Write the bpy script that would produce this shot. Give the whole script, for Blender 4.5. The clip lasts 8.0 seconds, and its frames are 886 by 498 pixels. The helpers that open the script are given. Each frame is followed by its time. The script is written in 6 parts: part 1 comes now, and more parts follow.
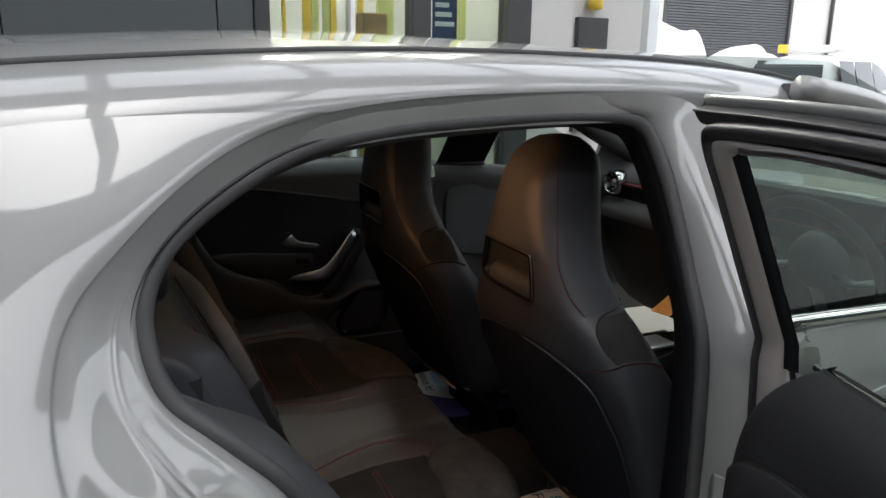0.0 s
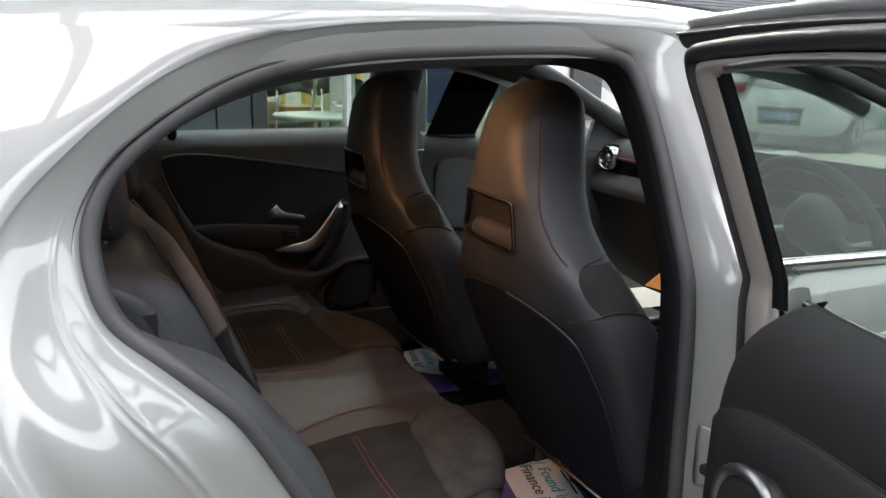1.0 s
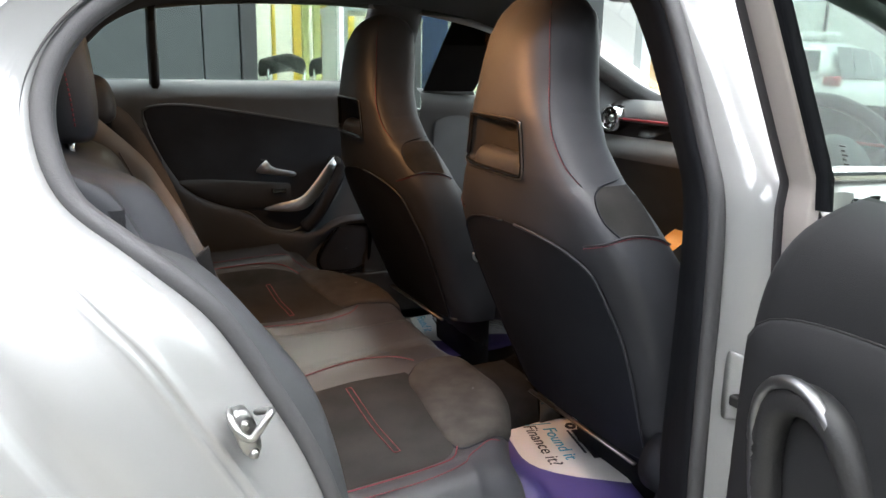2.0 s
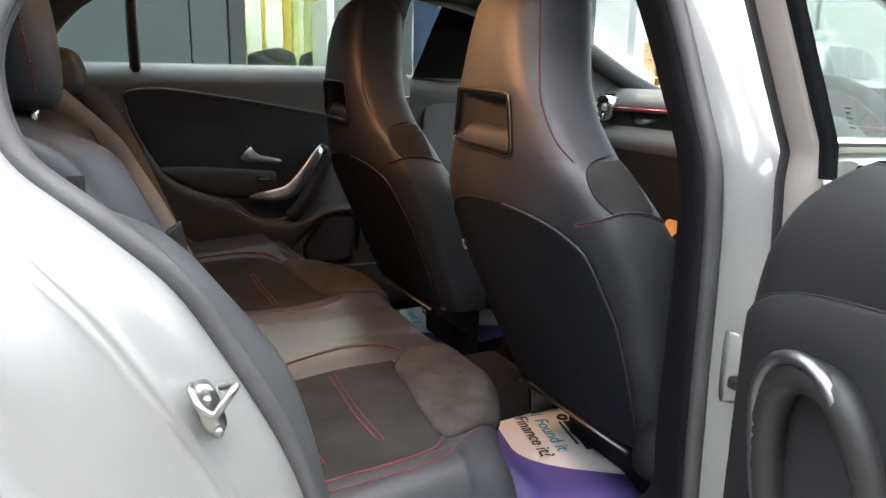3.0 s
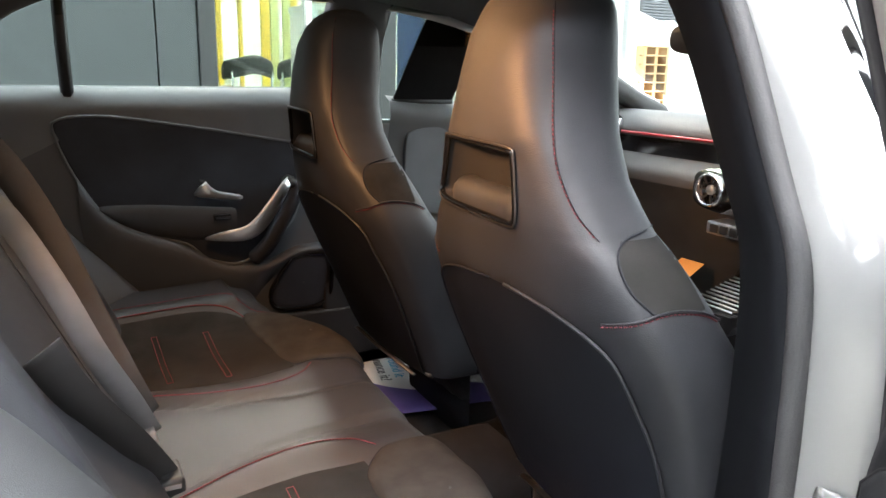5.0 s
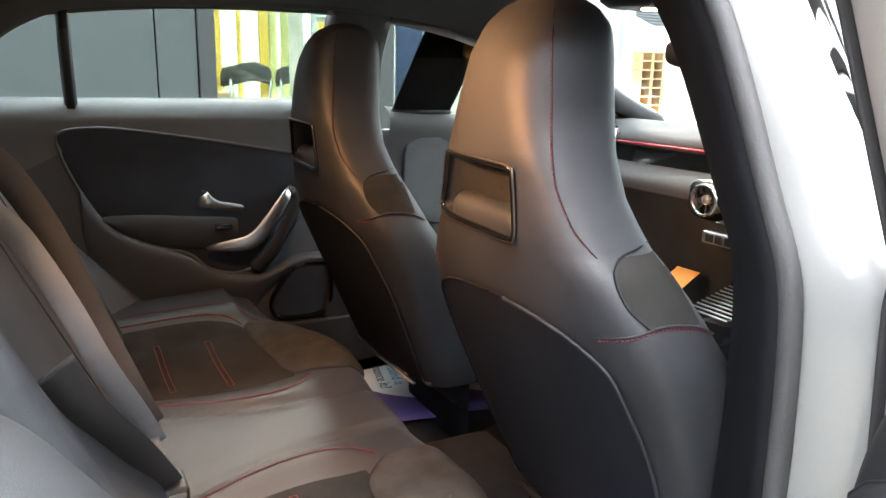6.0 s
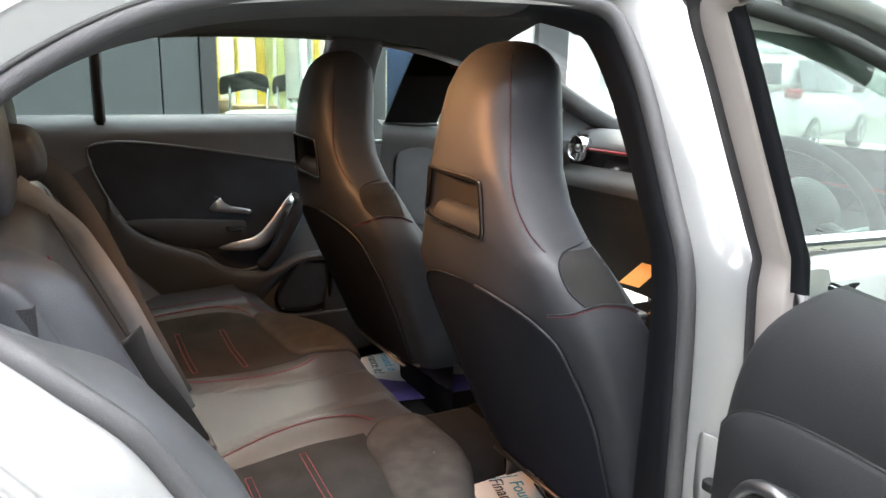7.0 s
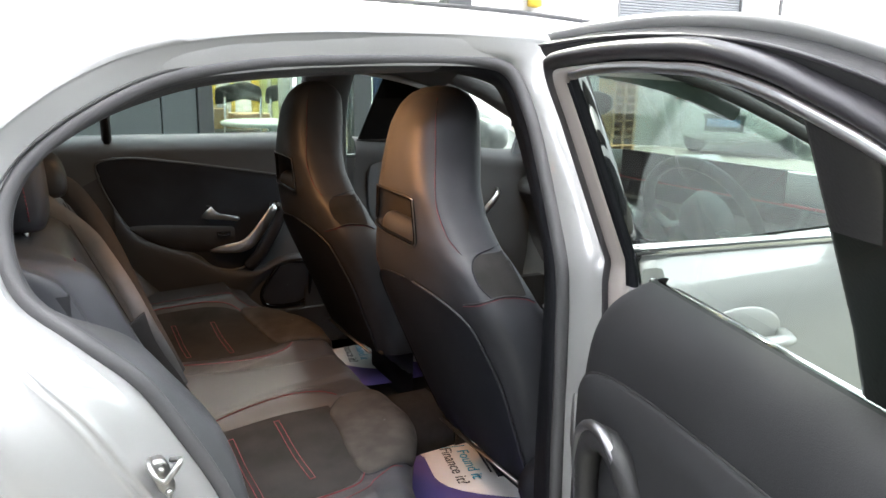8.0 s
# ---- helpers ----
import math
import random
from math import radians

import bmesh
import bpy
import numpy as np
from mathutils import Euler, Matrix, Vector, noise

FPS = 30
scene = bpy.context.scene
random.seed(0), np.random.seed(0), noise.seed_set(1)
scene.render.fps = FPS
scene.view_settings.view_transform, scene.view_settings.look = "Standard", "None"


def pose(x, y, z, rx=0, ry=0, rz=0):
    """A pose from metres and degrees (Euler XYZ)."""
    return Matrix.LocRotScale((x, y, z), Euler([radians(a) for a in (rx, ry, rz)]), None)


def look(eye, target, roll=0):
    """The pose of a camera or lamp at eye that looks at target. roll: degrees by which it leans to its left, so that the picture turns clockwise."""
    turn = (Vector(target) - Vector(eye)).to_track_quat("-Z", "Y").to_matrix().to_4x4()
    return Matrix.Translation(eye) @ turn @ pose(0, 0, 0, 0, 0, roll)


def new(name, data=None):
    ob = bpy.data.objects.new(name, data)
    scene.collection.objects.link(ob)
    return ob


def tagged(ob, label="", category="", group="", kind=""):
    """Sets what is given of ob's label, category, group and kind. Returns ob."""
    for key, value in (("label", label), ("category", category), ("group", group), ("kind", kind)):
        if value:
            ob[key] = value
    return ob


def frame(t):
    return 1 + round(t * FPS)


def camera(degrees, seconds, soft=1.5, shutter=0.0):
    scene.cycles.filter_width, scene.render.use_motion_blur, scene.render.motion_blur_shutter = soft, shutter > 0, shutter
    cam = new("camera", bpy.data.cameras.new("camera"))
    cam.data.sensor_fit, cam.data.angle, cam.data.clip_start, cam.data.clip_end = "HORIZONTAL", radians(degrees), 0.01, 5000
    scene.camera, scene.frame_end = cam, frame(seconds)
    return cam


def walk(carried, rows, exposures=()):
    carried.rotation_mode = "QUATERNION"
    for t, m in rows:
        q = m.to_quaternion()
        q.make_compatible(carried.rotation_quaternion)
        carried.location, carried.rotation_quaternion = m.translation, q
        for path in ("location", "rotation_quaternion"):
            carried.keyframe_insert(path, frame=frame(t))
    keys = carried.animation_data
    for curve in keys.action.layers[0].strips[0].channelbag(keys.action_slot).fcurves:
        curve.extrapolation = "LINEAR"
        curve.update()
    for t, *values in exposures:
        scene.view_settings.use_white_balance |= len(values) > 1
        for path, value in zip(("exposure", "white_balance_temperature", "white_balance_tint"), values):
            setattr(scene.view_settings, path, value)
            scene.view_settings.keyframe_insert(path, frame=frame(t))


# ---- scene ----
cam = camera(61.4, 8.0)
PATH = [
    (0, (-0.718, -1.567, 1.362), (0.137, 0.178, 0.887), 1.0),
    (0.5, (-0.689, -1.585, 1.340), (0.157, 0.165, 0.869), 1.1),
    (1, (-0.666, -1.561, 1.262), (0.183, 0.187, 0.790), 1.0),
    (1.5, (-0.657, -1.520, 1.177), (0.200, 0.225, 0.705), 1.0),
    (3, (-0.615, -1.459, 1.072), (0.266, 0.275, 0.604), 1.1),
    (3.5, (-0.605, -1.440, 1.074), (0.286, 0.289, 0.608), 1.2),
    (4, (-0.571, -1.376, 1.089), (0.331, 0.347, 0.621), 1.1),
    (4.5, (-0.507, -1.278, 1.098), (0.401, 0.441, 0.631), 1.2),
    (5, (-0.482, -1.200, 1.124), (0.431, 0.518, 0.659), 1.2),
    (6.5, (-0.527, -1.247, 1.155), (0.401, 0.466, 0.704), 1.2),
    (7, (-0.587, -1.419, 1.188), (0.351, 0.289, 0.737), 1.1),
    (7.5, (-0.624, -1.609, 1.231), (0.316, 0.099, 0.785), 1.1),
    (8, (-0.626, -1.719, 1.261), (0.315, -0.012, 0.812), 1.1),
]
walk(cam, [(t, look(eye, target, roll)) for t, eye, target, roll in PATH],
     [(0.0, 1.35), (0.6, 1.75), (1.0, 2.3), (1.5, 3.2), (1.9, 3.4), (3.0, 3.5), (4.0, 3.65), (5.0, 3.95), (6.3, 4.05), (6.8, 3.95), (7.3, 3.6), (8.0, 3.4)])

# ---- light ----
world = bpy.data.worlds.new("world")
scene.world = world
world.use_nodes = True
wn = world.node_tree
wn.nodes.clear()
sky = wn.nodes.new("ShaderNodeTexSky")
sky.sky_type = "NISHITA"
sky.sun_disc = False
sky.sun_elevation, sky.sun_rotation = radians(69), radians(189)
sky.air_density, sky.dust_density, sky.ozone_density = 1.0, 2.0, 1.0
desat = wn.nodes.new("ShaderNodeHueSaturation")
desat.inputs["Saturation"].default_value = 0.25
bgd = wn.nodes.new("ShaderNodeBackground")
bgd.inputs["Strength"].default_value = 0.15
wout = wn.nodes.new("ShaderNodeOutputWorld")
wn.links.new(sky.outputs[0], desat.inputs["Color"])
wn.links.new(desat.outputs[0], bgd.inputs["Color"])
wn.links.new(bgd.outputs[0], wout.inputs[0])

sun = new("sun", bpy.data.lights.new("sun", "SUN"))
sun.data.energy, sun.data.angle, sun.data.color = 1.5, radians(140), (0.96, 0.98, 1.0)
sun.matrix_world = look((-0.3, -1.9, 5), (0, 0, 0))

# the lit reading lamp in the middle of the headliner, and an unseen one
# added over the open door for the warm streak on the near seat
for eye, aim, power, cone in (((-0.27, 0.00, 1.345), (-0.09, 0.00, 0.62), 0.16, 104), ((-0.52, -0.50, 1.262), (0.0, -0.42, 1.12), 0.26, 50)):
    dome = new("reading_lamp_light", bpy.data.lights.new("reading_lamp_light", "AREA"))
    dome.data.shape, dome.data.size, dome.data.size_y = "RECTANGLE", 0.05, 0.10
    dome.data.energy, dome.data.color, dome.data.spread = power, (1.0, 0.48, 0.19), radians(cone)
    dome.matrix_world = look(eye, aim)


# ---- materials ----
def mat(name, base, rough=0.5, metal=0.0, bump=0.0, bscale=200.0, var=0.15, vscale=8.0, coat=0.0, coat_rough=0.03,
        spec=0.5, rvar=0.0, stretch=(1, 1, 1), sheen=0.0):
    """A principled surface with colour variation at two scales and fine relief."""
    m = bpy.data.materials.new(name)
    m.use_nodes = True
    nt = m.node_tree
    p = nt.nodes["Principled BSDF"]
    p.inputs["Roughness"].default_value, p.inputs["Metallic"].default_value = rough, metal
    p.inputs["Coat Weight"].default_value, p.inputs["Coat Roughness"].default_value = coat, coat_rough
    p.inputs["Specular IOR Level"].default_value = spec
    p.inputs["Sheen Weight"].default_value = sheen
    co = nt.nodes.new("ShaderNodeTexCoord")
    mp = nt.nodes.new("ShaderNodeMapping")
    mp.inputs["Scale"].default_value = stretch
    nt.links.new(co.outputs["Object"], mp.inputs[0])
    big = nt.nodes.new("ShaderNodeTexNoise")
    big.inputs["Scale"].default_value, big.inputs["Detail"].default_value = vscale, 6
    fine = nt.nodes.new("ShaderNodeTexNoise")
    fine.inputs["Scale"].default_value, fine.inputs["Detail"].default_value = bscale, 3
    for n in (big, fine):
        nt.links.new(mp.outputs[0], n.inputs["Vector"])
    add = nt.nodes.new("ShaderNodeMath")
    add.operation = "MULTIPLY_ADD"
    add.inputs[1].default_value = 0.35
    nt.links.new(fine.outputs[0], add.inputs[0])
    nt.links.new(big.outputs[0], add.inputs[2])
    ramp = nt.nodes.new("ShaderNodeMapRange")
    ramp.inputs[1].default_value, ramp.inputs[2].default_value = 0.35, 1.0
    ramp.inputs[3].default_value, ramp.inputs[4].default_value = 1 - var, 1 + var
    nt.links.new(add.outputs[0], ramp.inputs[0])
    mix = nt.nodes.new("ShaderNodeVectorMath")
    mix.operation = "SCALE"
    mix.inputs[0].default_value = base
    nt.links.new(ramp.outputs[0], mix.inputs["Scale"])
    nt.links.new(mix.outputs[0], p.inputs["Base Color"])
    if rvar:
        rr = nt.nodes.new("ShaderNodeMapRange")
        rr.inputs[3].default_value, rr.inputs[4].default_value = max(0.02, rough - rvar), min(1, rough + rvar)
        nt.links.new(big.outputs[0], rr.inputs[0])
        nt.links.new(rr.outputs[0], p.inputs["Roughness"])
    if bump:
        b = nt.nodes.new("ShaderNodeBump")
        b.inputs["Strength"].default_value, b.inputs["Distance"].default_value = bump, 0.002
        nt.links.new(fine.outputs[0], b.inputs["Height"])
        nt.links.new(b.outputs[0], p.inputs["Normal"])
    return m


def glass(name, tint, gloss=1.0):
    """Thin pane: clear tinted transmission with a Fresnel-driven mirror gloss."""
    m = bpy.data.materials.new(name)
    m.use_nodes = True
    nt = m.node_tree
    nt.nodes.clear()
    out = nt.nodes.new("ShaderNodeOutputMaterial")
    mix = nt.nodes.new("ShaderNodeMixShader")
    tr = nt.nodes.new("ShaderNodeBsdfTransparent")
    tr.inputs[0].default_value = (*tint, 1)
    gl = nt.nodes.new("ShaderNodeBsdfGlossy")
    gl.inputs["Roughness"].default_value = 0.01
    gl.inputs[0].default_value = (gloss, gloss, gloss, 1)
    fr = nt.nodes.new("ShaderNodeLayerWeight")
    pw = nt.nodes.new("ShaderNodeMath")
    pw.operation, pw.inputs[1].default_value = "POWER", 4.0
    nt.links.new(fr.outputs["Facing"], pw.inputs[0])
    ma = nt.nodes.new("ShaderNodeMath")
    ma.operation, ma.inputs[1].default_value, ma.inputs[2].default_value = "MULTIPLY_ADD", 0.75, 0.06
    nt.links.new(pw.outputs[0], ma.inputs[0])
    nt.links.new(ma.outputs[0], mix.inputs[0])
    nt.links.new(tr.outputs[0], mix.inputs[1])
    nt.links.new(gl.outputs[0], mix.inputs[2])
    nt.links.new(mix.outputs[0], out.inputs[0])
    return m


def lit(name, color, strength):
    m = bpy.data.materials.new(name)
    m.use_nodes = True
    p = m.node_tree.nodes["Principled BSDF"]
    p.inputs["Base Color"].default_value = (*color, 1)
    p.inputs["Emission Color"].default_value = (*color, 1)
    p.inputs["Emission Strength"].default_value = strength
    return m


PAINT = mat("silver_paint", (0.285, 0.287, 0.288), 0.45, 0.18, 0.02, 1500, 0.04, 3, coat=1.0, rvar=0.02)
PAINT.node_tree.nodes["Principled BSDF"].inputs["Coat IOR"].default_value = 1.6
LEATHER = mat("black_leather", (0.0375, 0.0395, 0.0455), 0.47, 0, 0.22, 650, 0.25, 10, rvar=0.07, spec=0.38)
SUEDE = mat("black_microfibre", (0.028, 0.0275, 0.027), 0.95, 0, 0.4, 900, 0.4, 14, spec=0.15)
SHELL = mat("black_shell_plastic", (0.0175, 0.0192, 0.0245), 0.6, 0, 0.25, 700, 0.2, 12, spec=0.12)
TRIM = mat("black_soft_trim", (0.150, 0.161, 0.174), 0.58, 0, 0.4, 600, 0.2, 6, rvar=0.06)
TRIM_DARK = mat("dark_insert_trim", (0.038, 0.043, 0.055), 0.75, 0, 0.4, 800, 0.25, 9, spec=0.2)
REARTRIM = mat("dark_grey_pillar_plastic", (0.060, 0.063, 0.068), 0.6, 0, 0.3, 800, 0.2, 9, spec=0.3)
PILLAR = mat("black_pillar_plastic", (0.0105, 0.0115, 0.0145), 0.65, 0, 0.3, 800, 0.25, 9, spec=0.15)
CARDTRIM = mat("dark_door_card", (0.092, 0.100, 0.113), 0.6, 0, 0.4, 600, 0.2, 6, rvar=0.06)
DOORCARD = mat("near_black_grained_trim", (0.021, 0.0215, 0.0235), 0.58, 0, 0.2, 700, 0.2, 6, rvar=0.06, spec=0.35)
DOORFRAME = mat("dark_frame_paint", (0.045, 0.043, 0.048), 0.36, 0.2, 0.1, 500, 0.1, 6)
GUNMETAL = mat("gunmetal_line", (0.20, 0.185, 0.18), 0.38, 1.0, 0, 300, 0.05, 5)
PIANO = mat("gloss_black", (0.006, 0.006, 0.007), 0.08, 0, 0, 300, 0.1, 4, coat=0.6)
RUBBER = mat("black_rubber", (0.034, 0.034, 0.036), 0.62, 0, 0.25, 500, 0.2, 10)
SEAL = mat("grey_seal_rubber", (0.062, 0.062, 0.066), 0.6, 0, 0.25, 500, 0.2, 10)
CHROME = mat("chrome", (0.75, 0.75, 0.76), 0.12, 1.0, 0, 300, 0.04, 5)
SATIN = mat("satin_aluminium", (0.62, 0.62, 0.63), 0.32, 1.0, 0.05, 700, 0.06, 6, stretch=(1, 1, 6))
GRIPMETAL = mat("brushed_dark_aluminium", (0.26, 0.26, 0.27), 0.40, 1.0, 0.05, 700, 0.08, 6, stretch=(1, 1, 6))
DARKBELT = mat("black_webbing", (0.035, 0.033, 0.033), 0.75, 0, 0.6, 700, 0.12, 14, stretch=(1, 1, 3))
STEEL = mat("zinc_steel", (0.42, 0.42, 0.41), 0.32, 1.0, 0.1, 300, 0.12, 20)
REDTHREAD = mat("red_thread", (0.19, 0.028, 0.040), 0.7, 0, 0.4, 900, 0.2, 60)
GREYTHREAD = mat("dark_thread", (0.035, 0.033, 0.033), 0.7, 0, 0.4, 900, 0.2, 60)
BELT = mat("grey_webbing", (0.19, 0.19, 0.195), 0.72, 0, 0.6, 700, 0.12, 14, stretch=(1, 1, 3))
TONGUE = mat("grey_tongue_plastic", (0.20, 0.20, 0.21), 0.45, 0, 0.1, 400, 0.1, 9)
BLIND = mat("black_blind_cloth", (0.012, 0.012, 0.013), 0.85, 0, 0.4, 900, 0.2, 12, spec=0.1)
HEADLINER = mat("dark_headliner", (0.07, 0.07, 0.072), 0.95, 0, 0.5, 900, 0.15, 8)
CARPET = mat("black_carpet", (0.016, 0.017, 0.020), 1.0, 0, 1.0, 700, 0.4, 30)
CARD = mat("white_card", (0.78, 0.77, 0.78), 0.5, 0, 0.1, 120, 0.05, 9)
PURPLE = mat("purple_print", (0.10, 0.08, 0.28), 0.5, 0, 0.1, 120, 0.05, 9)
BLUEINK = mat("blue_ink", (0.03, 0.35, 0.55), 0.5, 0, 0, 120, 0.05, 9)
DARKINK = mat("dark_ink", (0.03, 0.03, 0.05), 0.5, 0, 0, 120, 0.05, 9)
REDGLOW = mat("red_accent", (0.35, 0.02, 0.03), 0.35, 0, 0, 120, 0.08, 9)
KNEE = mat("worn_microfibre", (0.046, 0.043, 0.040), 0.9, 0, 0.4, 900, 0.5, 22, spec=0.2)
LINER = mat("door_card_trim", (0.105, 0.110, 0.119), 0.6, 0, 0.4, 600, 0.2, 6, rvar=0.06)
ORANGE = mat("orange_card", (0.75, 0.30, 0.05), 0.6, 0, 0.1, 100, 0.06, 8)
# silver door paint with its pinkish-beige reflection put into the colour
REFLECTBEIGE = mat("silver_paint_beige_reflection", (0.42, 0.385, 0.36), 0.5, 0.2, 0.05, 400, 0.08, 5, coat=0.4)
SIDEGLASS = glass("green_tinted_glass", (0.46, 0.535, 0.505), 0.45)
DOORGLASS = glass("dark_tinted_glass", (0.58, 0.65, 0.60), 0.5)
SCREEN = glass("windscreen_glass", (0.46, 0.51, 0.50), 0.5)
SHOPGLASS = glass("shop_glass", (0.80, 0.86, 0.84))
ASPHALT = mat("forecourt_concrete", (0.23, 0.222, 0.185), 0.9, 0, 1.0, 90, 0.3, 0.8)
# number plate whose bluish reflection is put into the base colour
PLATE = mat("plate_blue_reflection", (0.22, 0.36, 0.60), 0.4, 0, 0.05, 80, 0.05, 5)
CLAD = mat("grey_cladding", (0.074, 0.083, 0.088), 0.42, 0.0, 0.05, 60, 0.06, 0.7)
CLADSEAM = mat("seam_shadow_gap", (0.012, 0.012, 0.013), 0.8)
WHITEWALL = mat("white_wall", (0.52, 0.515, 0.505), 0.7, 0, 0.15, 40, 0.06, 0.9)
FRAMEGREY = mat("dark_window_frame", (0.05, 0.052, 0.055), 0.45, 0, 0.05, 100, 0.08, 3)
SHUTTER = mat("dark_shutter", (0.09, 0.095, 0.105), 0.5, 0.2, 0.05, 100, 0.1, 2)
TARP = mat("white_tarpaulin", (0.56, 0.54, 0.525), 0.55, 0, 0.5, 30, 0.1, 3)
WOOD = mat("pale_pallet_wood", (0.45, 0.30, 0.15), 0.8, 0, 0.5, 60, 0.25, 4, stretch=(1, 6, 6))
YELLOW = mat("yellow_plastic", (0.72, 0.50, 0.06), 0.5, 0, 0.05, 80, 0.08, 3)
YELLOWGREEN = mat("lime_panel", (0.52, 0.54, 0.22), 0.5, 0, 0.05, 80, 0.08, 3)
CARTON = mat("brown_carton", (0.42, 0.27, 0.13), 0.8, 0, 0.2, 80, 0.12, 4)
BLUEPOSTER = mat("blue_poster", (0.04, 0.06, 0.15), 0.5, 0, 0.05, 80, 0.1, 3)
POSTBEIGE = mat("beige_column_paint", (0.32, 0.29, 0.23), 0.6, 0, 0.1, 80, 0.08, 2)
POSTGREY = mat("pale_grey_column", (0.55, 0.58, 0.60), 0.5, 0, 0.1, 80, 0.08, 2)
WHITECAR = mat("white_car_paint", (0.78, 0.78, 0.77), 0.3, 0, 0, 300, 0.03, 1.5, coat=0.8)
CARGLASS = mat("dark_car_glass", (0.02, 0.025, 0.027), 0.06, 0, 0, 100, 0.1, 2, coat=0.5)
TYRE = mat("tyre_rubber", (0.02, 0.02, 0.02), 0.85, 0, 0.5, 120, 0.2, 8)
ALLOY = mat("alloy_wheel", (0.55, 0.55, 0.56), 0.3, 1.0, 0, 100, 0.05, 4)
REDLENS = mat("red_lens", (0.35, 0.015, 0.02), 0.15, 0, 0, 100, 0.1, 4, coat=0.6)
BLACKPL = mat("black_plastic", (0.02, 0.02, 0.021), 0.5, 0, 0.2, 300, 0.15, 6)
WHITEPL = mat("white_plastic", (0.75, 0.75, 0.74), 0.35, 0, 0, 100, 0.04, 5)
STOOL = mat("charcoal_fabric", (0.04, 0.038, 0.036), 0.85, 0, 0.6, 300, 0.2, 10)
SHEETING = mat("pale_roof_sheet", (0.40, 0.40, 0.39), 0.6, 0, 0.05, 60, 0.06, 1.2)
LAMPGLOW = lit("amber_lamp_lens", (1.0, 0.6, 0.3), 6.0)
SHOPLAMP = lit("shop_ceiling_tube", (1.0, 0.95, 0.85), 20.0)


# ---- mesh tools ----
def part(name, bm, material, parent=None, label="", smooth=True, sub=0, bevel=0.0):
    """Link a bmesh as one mesh object under a thing or under a part."""
    me = bpy.data.meshes.new(name)
    bmesh.ops.recalc_face_normals(bm, faces=bm.faces)
    bm.to_mesh(me)
    bm.free()
    me.materials.append(material)
    if smooth:
        for p in me.polygons:
            p.use_smooth = True
    ob = new(name, me)
    if parent:
        ob.parent = parent
    if bevel:
        b = ob.modifiers.new("bevel", "BEVEL")
        b.width, b.segments, b.limit_method = bevel, 3, "ANGLE"
        b.harden_normals = True
    if sub:
        s = ob.modifiers.new("subsurf", "SUBSURF")
        s.levels = s.render_levels = sub
    if label:
        ob["label"] = label
    return ob


def thing(name, label, category, group="", kind="", at=(0, 0, 0)):
    e = new(name)
    e.location = at
    e.empty_display_size = 0.05
    return tagged(e, label, category, group, kind)


def solid(name, bm, material, label, category, kind="", group="", **kw):
    return tagged(part(name, bm, material, None, **kw), label, category, group, kind)


def box(x0, x1, y0, y1, z0, z1, bm=None):
    bm = bm or bmesh.new()
    v = [bm.verts.new((x, y, z)) for x in (x0, x1) for y in (y0, y1) for z in (z0, z1)]
    for f in ((0, 1, 3, 2), (4, 6, 7, 5), (0, 4, 5, 1), (2, 3, 7, 6), (0, 2, 6, 4), (1, 5, 7, 3)):
        bm.faces.new([v[i] for i in f])
    return bm


def loft(rings, closed=True, caps=True, bm=None, loop=False):
    """Skin a list of equally long point rings."""
    bm = bm or bmesh.new()
    vs = [[bm.verts.new(p) for p in r] for r in rings]
    n = len(vs[0])
    pairs = list(zip(vs, vs[1:])) + ([(vs[-1], vs[0])] if loop else [])
    for a, b in pairs:
        for i in range(n if closed else n - 1):
            j = (i + 1) % n
            bm.faces.new((a[i], a[j], b[j], b[i]))
    if caps and closed and not loop:
        bm.faces.new(list(reversed(vs[0])))
        bm.faces.new(vs[-1])
    return bm


def spline(pts, n, closed=False):
    """n points evenly spread along a Catmull-Rom curve."""
    P = [Vector(p) for p in pts]
    m = len(P)
    segs = m if closed else m - 1
    fine = []
    for i in range(segs):
        if closed:
            a, b, c, d = (P[(i + k) % m] for k in (-1, 0, 1, 2))
        else:
            a, b, c, d = P[max(i - 1, 0)], P[i], P[i + 1], P[min(i + 2, m - 1)]
        for k in range(12):
            t = k / 12
            fine.append(0.5 * ((2 * b) + (c - a) * t + (2 * a - 5 * b + 4 * c - d) * t * t + (3 * b - a - 3 * c + d) * t ** 3))
    fine.append(P[0].copy() if closed else P[-1].copy())
    s = [0.0]
    for a, b in zip(fine, fine[1:]):
        s.append(s[-1] + (b - a).length)
    out, k = [], 0
    for i in range(n):
        want = s[-1] * i / (n if closed else n - 1)
        while k < len(s) - 2 and s[k + 1] < want:
            k += 1
        d = s[k + 1] - s[k]
        out.append(fine[k].lerp(fine[k + 1], (want - s[k]) / d if d > 1e-9 else 0))
    return out


def tube(pts, r, n=8, closed=False, flat=1.0, up=(0, 0, 1), bm=None, taper=None):
    """A round or flattened bar along points; flat scales its second axis."""
    P = [Vector(p) for p in pts]
    rings = []
    m = len(P)
    for i, p in enumerate(P):
        a = P[(i - 1) % m] if closed or i else P[0]
        b = P[(i + 1) % m] if closed or i < m - 1 else P[-1]
        d = (b - a).normalized()
        u = Vector(up) - d * Vector(up).dot(d)
        if u.length < 1e-4:
            u = Vector((1, 0, 0)) - d * d.x
        u.normalize()
        w = d.cross(u)
        rr = r * (taper[i] if taper else 1)
        rings.append([p + u * math.cos(q) * rr * flat + w * math.sin(q) * rr for q in (2 * math.pi * (k + 0.5) / n for k in range(n))])
    return loft(rings, True, not closed, bm, closed)


